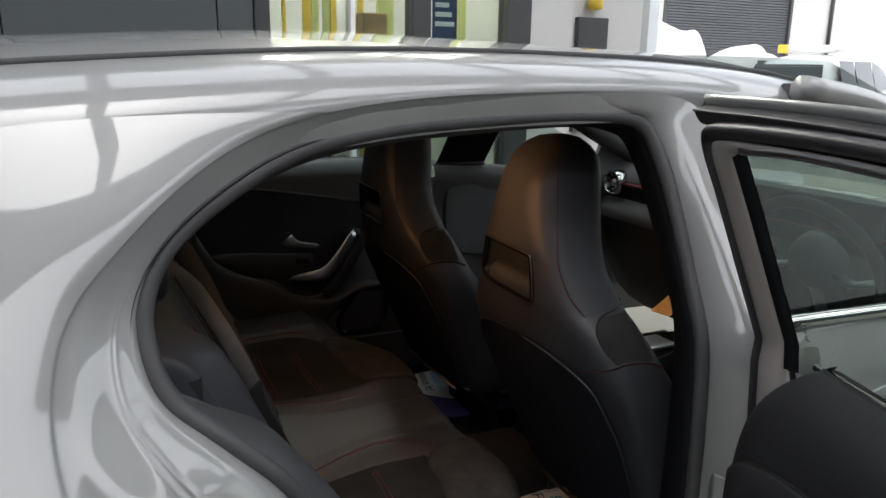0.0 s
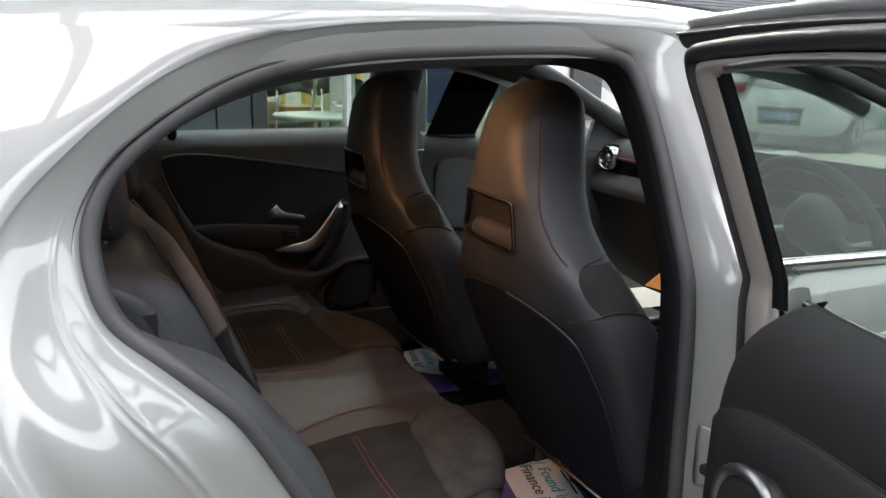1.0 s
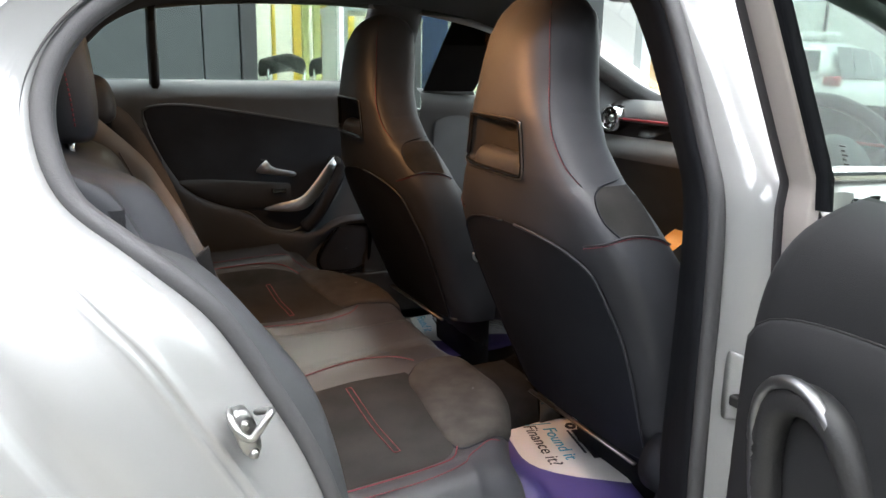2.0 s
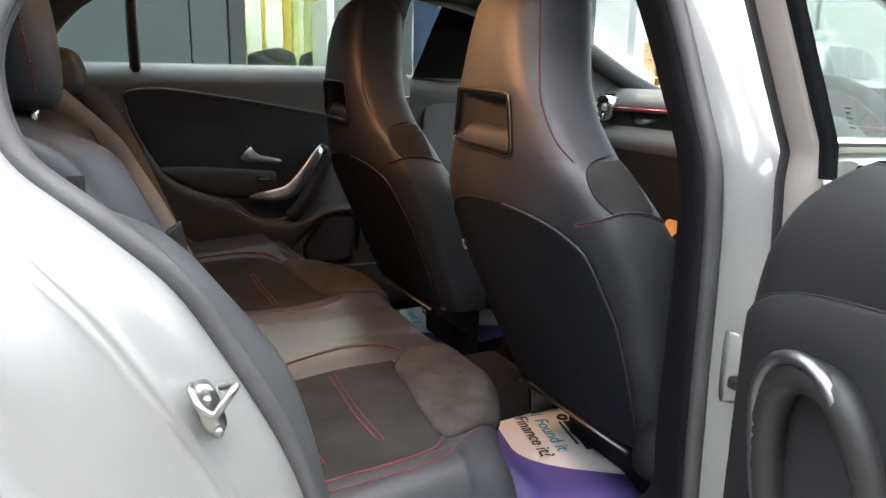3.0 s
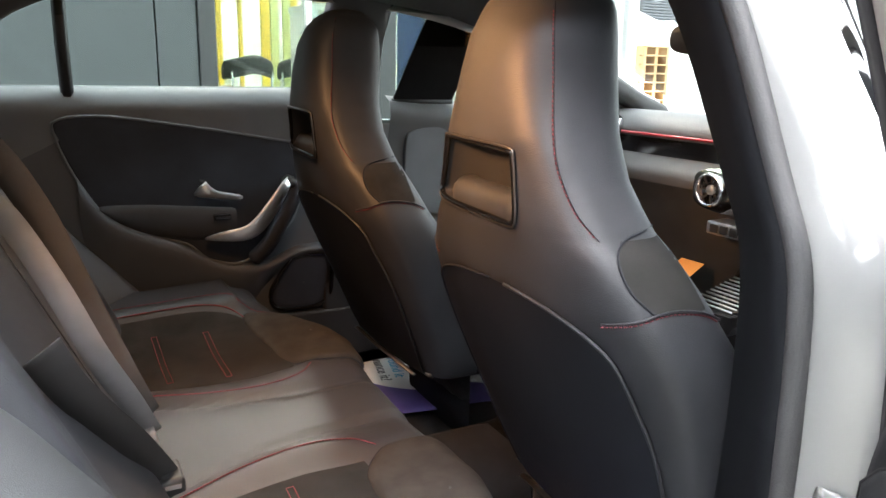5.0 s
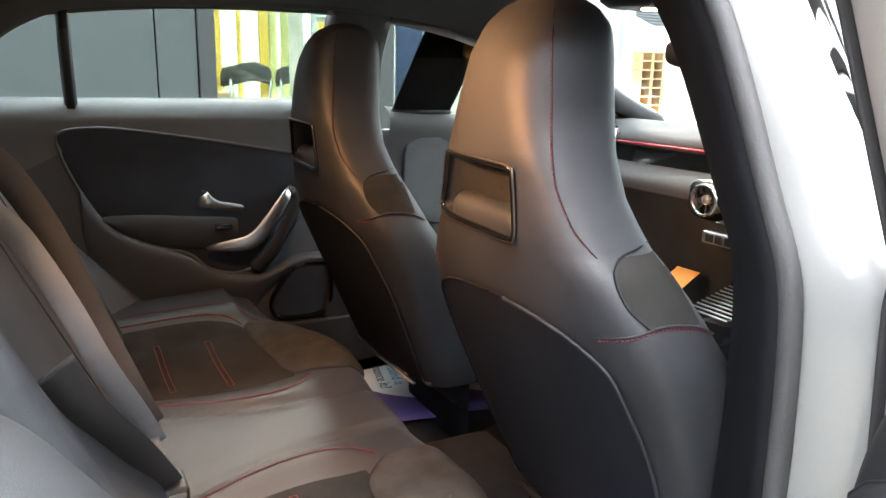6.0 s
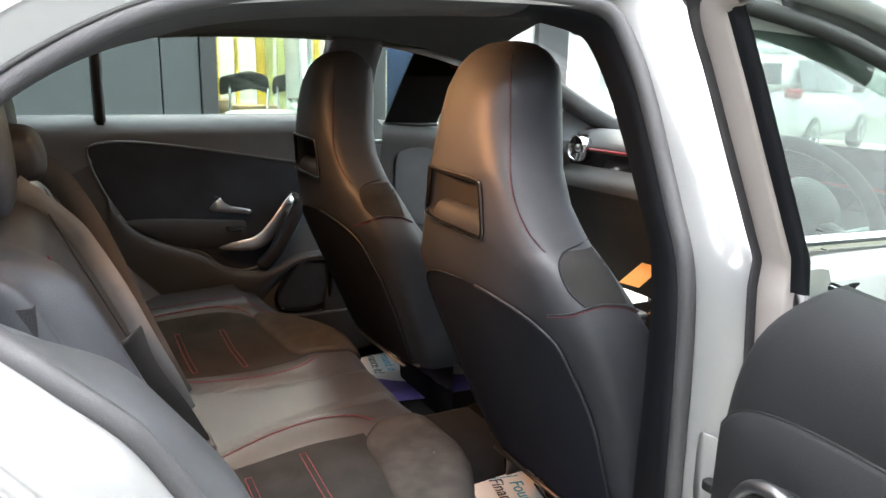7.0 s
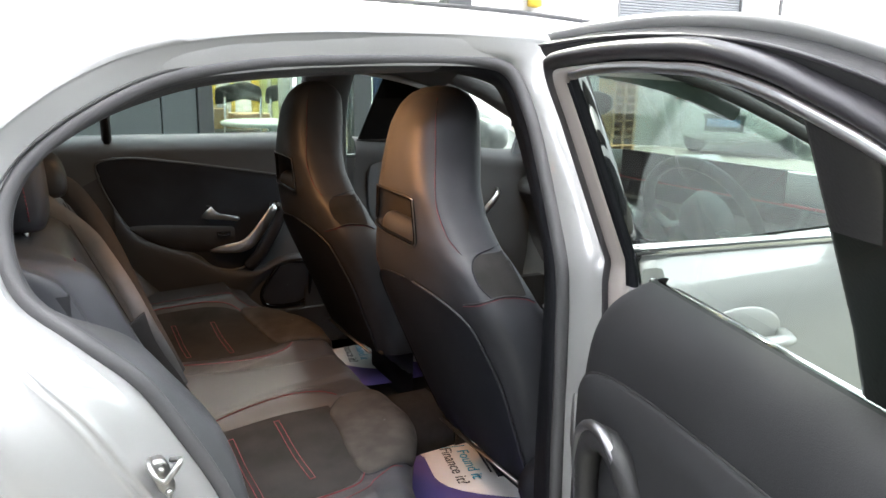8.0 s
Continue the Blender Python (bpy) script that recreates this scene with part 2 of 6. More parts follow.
def superring(cx, cy, hx, hy, n=28, e=0.6):
    """A rounded rectangle in the plane, as (x, y) points."""
    o = []
    for k in range(n):
        q = 2 * math.pi * k / n
        c, s = math.cos(q), math.sin(q)
        o.append((cx + hx * math.copysign(abs(c) ** e, c), cy + hy * math.copysign(abs(s) ** e, s)))
    return o


def plate(outline, thick, axis="y", at=0.0, bm=None):
    """A flat slab from a 2D outline: axis y takes (x, z), axis x takes (y, z), axis z takes (x, y)."""
    def p(a, b, c):
        return {"y": (a, c, b), "x": (c, a, b), "z": (a, b, c)}[axis]
    return loft([[p(a, b, at) for a, b in outline], [p(a, b, at + thick) for a, b in outline]], bm=bm)


def lerp(table, v):
    """Look a value up in a table of (key, value) rows by straight lines."""
    if v <= table[0][0]:
        return table[0][1]
    for (a, x), (b, y) in zip(table, table[1:]):
        if v <= b:
            return x + (y - x) * (v - a) / (b - a)
    return table[-1][1]


def smooth_lerp(table, v):
    if v <= table[0][0]:
        return table[0][1]
    for (a, x), (b, y) in zip(table, table[1:]):
        if v <= b:
            t = (v - a) / (b - a)
            return x + (y - x) * t * t * (3 - 2 * t)
    return table[-1][1]


def curve(table, v):
    """A smooth line through the knots of a table."""
    n = len(table)
    if v <= table[0][0]:
        return table[0][1]
    for i in range(n - 1):
        (a, b), (c, d) = table[i], table[i + 1]
        if v <= c:
            ma = (d - table[i - 1][1]) / (c - table[i - 1][0]) if i else (d - b) / (c - a)
            mc = (table[i + 2][1] - b) / (table[i + 2][0] - a) if i + 2 < n else (d - b) / (c - a)
            h, t = c - a, (v - a) / (c - a)
            return b * (2 * t ** 3 - 3 * t * t + 1) + ma * h * (t ** 3 - 2 * t * t + t) + d * (3 * t * t - 2 * t ** 3) + mc * h * (t ** 3 - t * t)
    return table[-1][1]


def ringz(cx, cy, cz, r, n=24, axis="z", start=0.0):
    o = []
    for k in range(n):
        q = start + 2 * math.pi * k / n
        a, b = r * math.cos(q), r * math.sin(q)
        o.append({"z": (cx + a, cy + b, cz), "y": (cx + a, cy, cz + b), "x": (cx, cy + a, cz + b)}[axis])
    return o


def lathe(profile, centre, axis="z", n=24):
    """Turn (radius, height) rows round an axis through centre."""
    i = "xyz".index(axis)
    rings = []
    for r, h in profile:
        c = list(centre)
        c[i] += h
        rings.append(ringz(*c, max(r, 1e-4), n, axis))
    return loft(rings)


def stitches(pts, r, pitch, gap=0.35):
    """A row of short threads along a line, in one mesh."""
    bm = bmesh.new()
    P = [Vector(p) for p in pts]
    run = [0.0]
    for a, b in zip(P, P[1:]):
        run.append(run[-1] + (b - a).length)

    def at(d):
        for k in range(len(P) - 1):
            if d <= run[k + 1]:
                return P[k].lerp(P[k + 1], (d - run[k]) / max(1e-6, run[k + 1] - run[k]))
        return P[-1]
    d = 0.0
    while d + pitch < run[-1]:
        tube([at(d), at(d + pitch * (1 - gap) * 0.5), at(d + pitch * (1 - gap))], r, 5, bm=bm)
        d += pitch
    return bm


# ---- ground and building ----
bm = bmesh.new()
loft([[(x, y, 0) for x in (-300, -40, -8, 0, 8, 40, 300)] for y in (-300, -40, -8, 0, 8, 40, 300)], False, False, bm)
ground = solid("ground", bm, ASPHALT, "pale worn concrete forecourt", "ground", "structure")

wall_west = solid("wall_west", box(-9.3, -9.0, -30, 3.06, 0, 5), CLAD, "plain dark grey cladding wall across the yard", "wall", "structure", smooth=False)
wall_north = solid("wall_north", box(-14, 0.30, 3.06, 3.30, 0, 6), CLADSEAM, "dark grey metal clad showroom wall", "wall", "structure", smooth=False)
seams = [-14 + 1.06 * k for k in range(12)] + [-1.02, 0.06, 0.268]
seams = sorted(s for s in seams if s < -1.1) + [-1.02, 0.06, 0.268]
for a, b in zip(seams, seams[1:]):
    part("cladding_panel", box(a + 0.004, b - 0.004, 3.0, 3.06, 0.0, 6), CLAD, wall_north, smooth=False, bevel=0.004)

# shop window with its room
window_1 = thing("window_1", "tall dark-framed showroom window beside grey cladding", "window", kind="structure")
for a, b in ((0.27, 0.36), (1.27, 1.40), (1.97, 2.16)):
    part("window_frame", box(a, b, 2.985, 3.12, 0, 4.5), FRAMEGREY, window_1, smooth=False, bevel=0.006)
for a, b in ((0.36, 0.86), (0.89, 1.27), (1.40, 1.97)):
    p = part("pane", box(a, b, 3.04, 3.05, 0.06, 4.5), SHOPGLASS, window_1, smooth=False)
    p.visible_shadow = False
part("mullion", box(0.86, 0.89, 3.0, 3.10, 0, 4.5), WHITEPL, window_1, smooth=False)
part("window_sill", box(0.36, 1.97, 2.96, 3.12, 0.0, 0.06), FRAMEGREY, window_1, smooth=False)
room_floor = solid("room_floor", box(-2.8, 3.15, 3.3, 7.0, -0.02, 0.03), WHITEWALL, "pale showroom floor", "floor", "structure", smooth=False)
room_wall = solid("room_wall", box(-3.0, 3.25, 7.0, 7.2, 0, 4.4), WHITEWALL, "white painted showroom back wall", "wall", "structure", smooth=False)
room_side = solid("room_side_wall", box(3.15, 3.25, 3.3, 7.0, 0, 4.4), WHITEWALL, "white painted showroom side wall", "wall", "structure", smooth=False)
room_side2 = solid("room_side_wall", box(-3.0, -2.8, 3.3, 7.0, 0, 4.4), WHITEWALL, "white painted showroom side wall", "wall", "structure", smooth=False)
room_ceiling = solid("ceiling", box(-3.0, 3.25, 3.06, 7.2, 4.4, 4.5), WHITEWALL, "white showroom ceiling", "ceiling", "structure", smooth=False)
for lx in (0.8, 2.4):
    lamp = thing("ceiling_light", "long lit white ceiling tube", "ceiling light", "showroom lights")
    part("tube", box(lx - 0.1, lx + 0.1, 3.6, 6.6, 4.3, 4.38), SHOPLAMP, lamp, smooth=False)
for x, w, z0, m in ((0.77, 0.04, 0.03, YELLOW), (0.94, 0.03, 0.03, YELLOW), (1.12, 0.07, 0.03, YELLOW), (1.20, 0.06, 0.03, YELLOWGREEN), (1.30, 0.06, 0.03, YELLOWGREEN), (1.37, 0.05, 0.03, YELLOW), (1.62, 0.05, 0.03, YELLOW), (1.80, 0.16, 0.03, YELLOWGREEN), (2.1, 0.05, 0.03, YELLOW), (2.5, 0.2, 0.03, YELLOWGREEN)):
    solid("display_strip", box(x, x + w, 5.0, 5.03, z0, 2.9), m, "tall yellow display strip in the showroom", "banner", group="display strips", smooth=False)
poster = thing("window_poster", "dark blue poster with pale bars of writing", "poster")
part("sheet", box(1.44, 1.62, 3.055, 3.06, 0.9, 2.6), BLUEPOSTER, poster, smooth=False)
for k in range(6):
    part("writing_bar", box(1.46, 1.60 - 0.02 * (k % 3), 3.052, 3.0545, 1.62 + 0.06 * k, 1.65 + 0.06 * k), WHITEPL, poster, smooth=False)
crate = thing("carton", "brown cardboard carton on a shelf", "box")
part("body", box(1.16, 1.34, 3.6, 3.9, 1.52, 1.72), CARTON, crate, smooth=False, bevel=0.004)
part("tape", box(1.15, 1.345, 3.73, 3.77, 1.51, 1.724), WOOD, crate, smooth=False)
shelf = thing("display_shelf", "pale shelf unit behind the window", "shelf")
part("board", box(1.05, 1.9, 3.5, 4.0, 1.48, 1.52), WHITEPL, shelf, smooth=False)
for x in (1.06, 1.86):
    part("upright", box(x, x + 0.03, 3.5, 4.0, 0.03, 1.48), WHITEPL, shelf, smooth=False)


def bar_chair(x, y, turn):
    c = thing("bar_stool", "charcoal bar stool with a curved back and chrome legs", "stool", "showroom stools", at=(x, y, 0.03))
    c.rotation_euler = (0, 0, radians(turn))
    rings = []
    for k in range(13):
        q = math.pi * (1.12 + 0.76 * k / 12)
        rings.append([(r * math.cos(q), r * math.sin(q), z - 0.05 * abs(k - 6) / 6) for r, z in ((0.185, 1.06), (0.175, 1.16), (0.19, 1.18), (0.205, 1.16), (0.21, 1.06), (0.20, 1.045))])
    part("backrest", loft(rings), STOOL, c, sub=1)
    part("seat", lathe([(0.01, 0.74), (0.17, 0.74), (0.19, 0.77), (0.18, 0.81), (0.01, 0.82)], (0, 0, 0), n=24), STOOL, c)
    for sx in (-0.14, 0.14):
        part("back_post", tube([(sx, -0.13, 0.76), (sx, -0.155, 1.06)], 0.010), CHROME, c)
    for q in (0.8, 2.4, 3.9, 5.5):
        part("leg", tube([(0.14 * math.cos(q), 0.14 * math.sin(q), 0.75), (0.24 * math.cos(q), 0.24 * math.sin(q), 0)], 0.012), CHROME, c)
    part("foot_ring", tube([(0.20 * math.cos(q), 0.20 * math.sin(q), 0.28) for q in [2 * math.pi * k / 20 for k in range(20)]], 0.008, 6, True), CHROME, c)
    return c


bar_chair(0.74, 4.05, 10)
bar_chair(1.20, 4.15, -20)
table = thing("round_table", "white round cafe table on a chrome foot", "table", at=(0.92, 3.66, 0.03))
part("tabletop", lathe([(0.01, 0.87), (0.36, 0.87), (0.37, 0.88), (0.37, 0.895), (0.36, 0.90), (0.01, 0.90)], (0, 0, 0), n=32), WHITEPL, table)
part("column", lathe([(0.03, 0.02), (0.03, 0.87)], (0, 0, 0)), CHROME, table)
part("foot", lathe([(0.24, 0.0), (0.24, 0.012), (0.05, 0.03)], (0, 0, 0)), CHROME, table)
for x, y, h in ((0.62, 4.6, 0.95), (1.02, 4.75, 0.9)):
    b = thing("carton", "brown cardboard carton on the showroom floor", "box", "cartons", at=(x, y, 0.03))
    part("body", box(-0.16, 0.16, -0.15, 0.15, 0, h), CARTON, b, smooth=False, bevel=0.004)
    part("tape", box(-0.163, 0.163, -0.02, 0.02, -0.001 + 0.002, h + 0.003), WOOD, b, smooth=False)
bowl = solid("glass_bowl", lathe([(0.03, 0.0), (0.08, 0.03), (0.12, 0.09), (0.115, 0.09), (0.07, 0.035), (0.01, 0.01)], (1.08, 3.62, 0.931), n=24), CHROME, "polished bowl on the white table", "bowl")

# white wall and yard beyond
wall_white = solid("wall_white", box(2.16, 2.52, 3.0, 3.3, 0, 5), WHITEWALL, "white rendered wall pier", "wall", "structure", smooth=False, bevel=0.01)
wall_recess = solid("wall_recess", box(2.52, 3.25, 3.14, 3.3, 0, 5), WHITEWALL, "white rendered wall beside the yard", "wall", "structure", smooth=False)

SHY = 16.0
wall_east = solid("wall_far", box(3.0, 14.9, SHY, SHY + 0.3, 0, 6), WHITEWALL, "white factory unit wall", "wall", "structure", smooth=False)
wall_east2 = solid("wall_far", box(20.1, 80.0, SHY, SHY + 0.3, 0, 6), WHITEWALL, "white factory unit wall", "wall", "structure", smooth=False)
wall_head = solid("wall_far_head", box(14.9, 20.1, SHY, SHY + 0.3, 4.2, 6), WHITEWALL, "white wall over the shutter", "wall", "structure", smooth=False)
shutter = thing("roller_shutter", "closed dark grey roller shutter door", "shutter", kind="structure")
for k in range(50):
    z = 0.08 * k
    part("slat", loft([[(14.9, SHY + 0.10, z), (14.9, SHY + 0.07, z + 0.02), (14.9, SHY + 0.07, z + 0.06), (14.9, SHY + 0.10, z + 0.08)],
                       [(20.1, SHY + 0.10, z), (20.1, SHY + 0.07, z + 0.02), (20.1, SHY + 0.07, z + 0.06), (20.1, SHY + 0.10, z + 0.08)]]), SHUTTER, shutter, smooth=False)
for x in (14.85, 20.05):
    part("guide_rail", box(x, x + 0.1, SHY - 0.02, SHY + 0.1, 0, 4.2), FRAMEGREY, shutter, smooth=False)
pipe = solid("downpipe", tube([(21.9, SHY - 0.08, 0), (21.9, SHY - 0.08, 6)], 0.06), BLACKPL, "black vertical downpipe on the white wall", "pipe")

post_a = solid("steel_column", box(4.62, 4.76, 5.0, 5.15, 0, 6), POSTBEIGE, "beige painted steel canopy column", "column", smooth=False, bevel=0.008)
post_b = solid("steel_column", box(4.93, 5.07, 5.02, 5.2, 0, 6), POSTGREY, "pale grey steel canopy column", "column", smooth=False, bevel=0.008)
cabinet = thing("meter_cabinet", "dark grey wall-mounted meter cabinet", "cabinet")
part("door", box(2.63, 2.90, 3.09, 3.14, 0.9, 1.73), FRAMEGREY, cabinet, smooth=False, bevel=0.006)
alarm = thing("alarm_box", "small yellow alarm sounder on the wall", "alarm box")
part("case", lathe([(0.02, 0.0), (0.055, 0.01), (0.055, 0.09), (0.03, 0.12)], (2.76, 3.08, 1.78), n=16), YELLOW, alarm)


def tarp_heap(x, y, w, d, h, seed):
    bm = bmesh.new()
    rows = []
    for i in range(15):
        r = []
        for j in range(15):
            u, v = i / 14 * 2 - 1, j / 14 * 2 - 1
            e = max(abs(u), abs(v))
            z = h * (1 - smooth_lerp([(0.55, 0), (1.0, 1)], e)) * (1 + 0.25 * noise.noise((u * 1.5 + seed, v * 1.5, 0)))
            z += 0.05 * h * noise.noise((u * 6, v * 6, seed)) * (1 - e)
            r.append((x + w * u * (1 + 0.1 * noise.noise((v * 3, seed, 1))), y + d * v, max(0.0, z)))
        rows.append(r)
    loft(rows, False, False, bm)
    return solid("tarpaulin", bm, TARP, "goods covered with a creased white tarpaulin", "tarpaulin", group="covered goods", sub=1)


tarp_heap(9.4, 10.2, 1.45, 0.9, 2.35, 1.0)
tarp_heap(12.3, 10.6, 1.7, 0.9, 1.7, 5.0)


def pallet_stack(x, y, n, half):
    st = thing("pallet_stack", "stack of pale wooden pallets in the yard", "pallets", at=(x, y, 0))
    for k in range(n):
        z = k * 0.145
        for dy in (-1.0, -0.5, 0.0, 0.5, 1.0):
            part("plank", box(-half, half, dy * half * 0.85 - 0.04, dy * half * 0.85 + 0.04, z + 0.122, z + 0.144), WOOD, st, smooth=False)
        for dx in (-0.9, 0.0, 0.9):
            part("block", box(dx * half - 0.03, dx * half + 0.03, -half * 0.9, half * 0.9, z, z + 0.122), WOOD, st, smooth=False)
    return st


pallet_stack(8.62, 8.75, 11, 0.28)

# unseen wall added behind the camera to dim paint reflections and side light
solid("unseen_wall_south", box(-12, 16, -6.3, -6.0, 0, 5.0), CLAD, "unseen grey clad wall added to cut the light from the south", "wall", kind="structure", smooth=False)

bin_ = thing("grit_bin", "yellow plastic grit bin by the white wall", "bin", at=(14.1, 14.6, 0))
part("body", loft([[(a, b, z) for a, b in superring(0, 0, w, 0.34 * w / 0.5, 20, 0.4)] for z, w in ((0.0, 0.40), (0.03, 0.43), (0.50, 0.50), (0.52, 0.52))]), YELLOW, bin_)
part("lid", loft([[(a, b, z) for a, b in superring(0, 0, w, 0.34 * w / 0.5, 20, 0.4)] for z, w in ((0.52, 0.53), (0.57, 0.53), (0.66, 0.40), (0.68, 0.30))]), YELLOW, bin_)

# canopy over the forecourt: pale sheeting between open rooflight bays
canopy = thing("canopy", "pale sheeted canopy roof with open rooflight bays", "canopy", kind="structure")
CZ = 4.5
for y0, y1 in ((-3.9, -2.85), (-1.45, -0.15), (2.2, 2.9)):
    part("roof_sheet", box(-8.9, 4.5, y0, y1, CZ, CZ + 0.06), SHEETING, canopy, smooth=False)
for y0, y1 in ((-2.85, -1.45), (-0.15, 2.2)):
    for k in range(11):
        x = -8.6 + 1.3 * k
        part("rafter", box(x - 0.06, x + 0.06, y0, y1, CZ - 0.05, CZ + 0.05), SHEETING, canopy, smooth=False)
for y in (-3.85, 2.85):
    part("edge_beam", box(-8.9, 4.5, y - 0.05, y + 0.05, CZ - 0.2, CZ), SHUTTER, canopy, smooth=False)

# ---- the silver car ----
car = thing("silver_hatchback", "silver five-door hatchback with its rear door open", "car")


def yskin(z):
    return -lerp([(0.3, 0.855), (0.6, 0.885), (0.8, 0.892), (0.9, 0.868), (0.985, 0.815), (1.1, 0.745), (1.2, 0.690), (1.303, 0.628), (1.33, 0.612)], z)


def rail(x):
    return curve([(-2.05, 1.02), (-1.5, 1.18), (-0.9, 1.272), (-0.45, 1.310), (-0.1, 1.328), (0.2, 1.328), (0.41, 1.305), (0.55, 1.276), (0.73, 1.205), (0.86, 1.145), (1.20, 0.99)], x)


def crown(x):
    return curve([(-2.05, 1.10), (-1.6, 1.27), (-1.2, 1.365), (-0.77, 1.405), (-0.40, 1.425), (-0.2, 1.425), (0.04, 1.418), (0.37, 1.41), (0.64, 1.395), (0.94, 1.33), (1.3, 1.15)], x)


A = [(0.137, -0.77, 0.45), (0.132, -0.77, 0.62), (0.132, -0.766, 0.88), (0.137, -0.742, 0.975), (0.143, -0.70, 1.06), (0.142, -0.657, 1.156),
     (0.136, -0.626, 1.22), (0.12, -0.604, 1.268), (0.083, -0.595, 1.288), (0.0, -0.592, 1.293), (-0.1, -0.592, 1.292), (-0.2, -0.594, 1.288),
     (-0.3, -0.597, 1.282), (-0.4, -0.604, 1.268), (-0.48, -0.614, 1.247), (-0.55, -0.63, 1.213), (-0.62, -0.652, 1.168), (-0.655, -0.673, 1.125),
     (-0.672, -0.692, 1.08), (-0.668, -0.717, 1.03), (-0.652, -0.737, 0.99), (-0.62, -0.75, 0.961), (-0.588, -0.764, 0.932), (-0.55, -0.77, 0.895),
     (-0.522, -0.77, 0.856), (-0.484, -0.77, 0.785), (-0.438, -0.77, 0.69), (-0.405, -0.77, 0.58), (-0.36, -0.77, 0.46), (-0.25, -0.77, 0.40),
     (0.0, -0.77, 0.39), (0.12, -0.77, 0.40)]
G = [(0.25, -0.86, 0.40), (0.24, -0.87, 0.62), (0.226, -0.858, 0.88), (0.223, -0.818, 0.985), (0.222, -0.775, 1.06), (0.222, -0.712, 1.156),
     (0.22, -0.672, 1.225), (0.21, -0.638, 1.285), (0.16, -0.618, 1.322), (0.0, -0.613, 1.328), (-0.1, -0.613, 1.327), (-0.2, -0.615, 1.324),
     (-0.3, -0.619, 1.318), (-0.42, -0.627, 1.303), (-0.505, -0.640, 1.280), (-0.575, -0.658, 1.249), (-0.65, -0.690, 1.198), (-0.70, -0.716, 1.15),
     (-0.745, -0.742, 1.105), (-0.765, -0.778, 1.045), (-0.77, -0.805, 1.0), (-0.765, -0.838, 0.95), (-0.75, -0.866, 0.90), (-0.73, -0.880, 0.86),
     (-0.71, -0.889, 0.82), (-0.67, -0.891, 0.75), (-0.62, -0.889, 0.66), (-0.56, -0.882, 0.55), (-0.48, -0.87, 0.43), (-0.3, -0.86, 0.34),
     (0.0, -0.855, 0.32), (0.2, -0.855, 0.33)]
NL = 160


def ring_from(ctrl):
    """Closed loop through control points, with the same share of points between each two of them."""
    out = []
    m = len(ctrl)
    P = [Vector(p) for p in ctrl]
    per = NL // m
    for i in range(m):
        a, b, c, d = (P[(i + k) % m] for k in (-1, 0, 1, 2))
        for k in range(per):
            t = k / per
            out.append(0.5 * ((2 * b) + (c - a) * t + (2 * a - 5 * b + 4 * c - d) * t * t + (3 * b - a - 3 * c + d) * t ** 3))
    return out


def relax(P, times):
    """Even out small waves along a closed loop, keeping its size."""
    for k in range(times * 2):
        w = 0.5 if k % 2 == 0 else -0.515
        P = [P[i] + ((P[i - 1] + P[(i + 1) % len(P)]) / 2 - P[i]) * w for i in range(len(P))]
    return P


LA, LG = relax(relax(ring_from(A), 60), 60), relax(relax(ring_from(G), 60), 120)


def flange(f):
    """One line of the painted surround: a soft swell, with pressed ridges on the rear flank only."""
    soft = curve([(-0.03, -0.06), (0.0, 0.0), (0.08, 0.30), (0.22, 0.47), (0.5, 0.68), (0.8, 0.88), (1.0, 1.0)], f)
    front = curve([(-0.03, -0.06), (0.0, 0.0), (0.06, 0.28), (0.16, 0.56), (0.30, 0.79), (0.45, 0.92), (0.65, 0.985), (0.85, 1.0), (1.0, 0.985)], f)
    over = curve([(-0.03, -0.06), (0.0, 0.0), (0.08, 0.34), (0.16, 0.46), (0.3, 0.55), (0.5, 0.66), (0.8, 0.84), (0.94, 0.93), (1.0, 1.0)], f)
    press = 0.035 * math.exp(-((f - 0.335) / 0.018) ** 2) + 0.025 * math.exp(-((f - 0.395) / 0.018) ** 2) - 0.085 * smooth_lerp([(0.70, 0), (0.90, 1)], f) * smooth_lerp([(0.945, 1), (0.975, 0)], f) + 0.012 * math.exp(-((f - 0.62) / 0.06) ** 2)
    line = []
    for a, g in zip(LA, LG):
        w = smooth_lerp([(-0.42, 1), (-0.30, 0)], a.x) * smooth_lerp([(0.98, 1), (1.14, 0)], a.z)
        b = smooth_lerp([(-0.05, 0), (0.10, 1)], a.x)
        up = smooth_lerp([(1.04, 0), (1.20, 1)], a.z) * (1 - b)
        bulge = min(over, 1.0) + max(0.0, over - 1.0) * smooth_lerp([(1.05, 0.35), (1.26, 1.0)], a.z)
        fy = soft + (front - soft) * b + (bulge - soft) * up + press * w
        line.append(Vector((a.x + (g.x - a.x) * f, a.y + (g.y - a.y) * fy, a.z + (g.z - a.z) * f)))
    return line


steps = (-0.03, 0.0, 0.03, 0.07, 0.12, 0.18, 0.24, 0.29, 0.31, 0.325, 0.337, 0.35, 0.365, 0.38, 0.395, 0.41, 0.43, 0.48, 0.54, 0.6, 0.66, 0.72, 0.77, 0.81, 0.85, 0.89, 0.92, 0.94, 0.955, 0.97, 0.985, 1.0)
body = part("body_side", loft([flange(f) for f in steps], True, False), PAINT, car, "silver painted door opening")

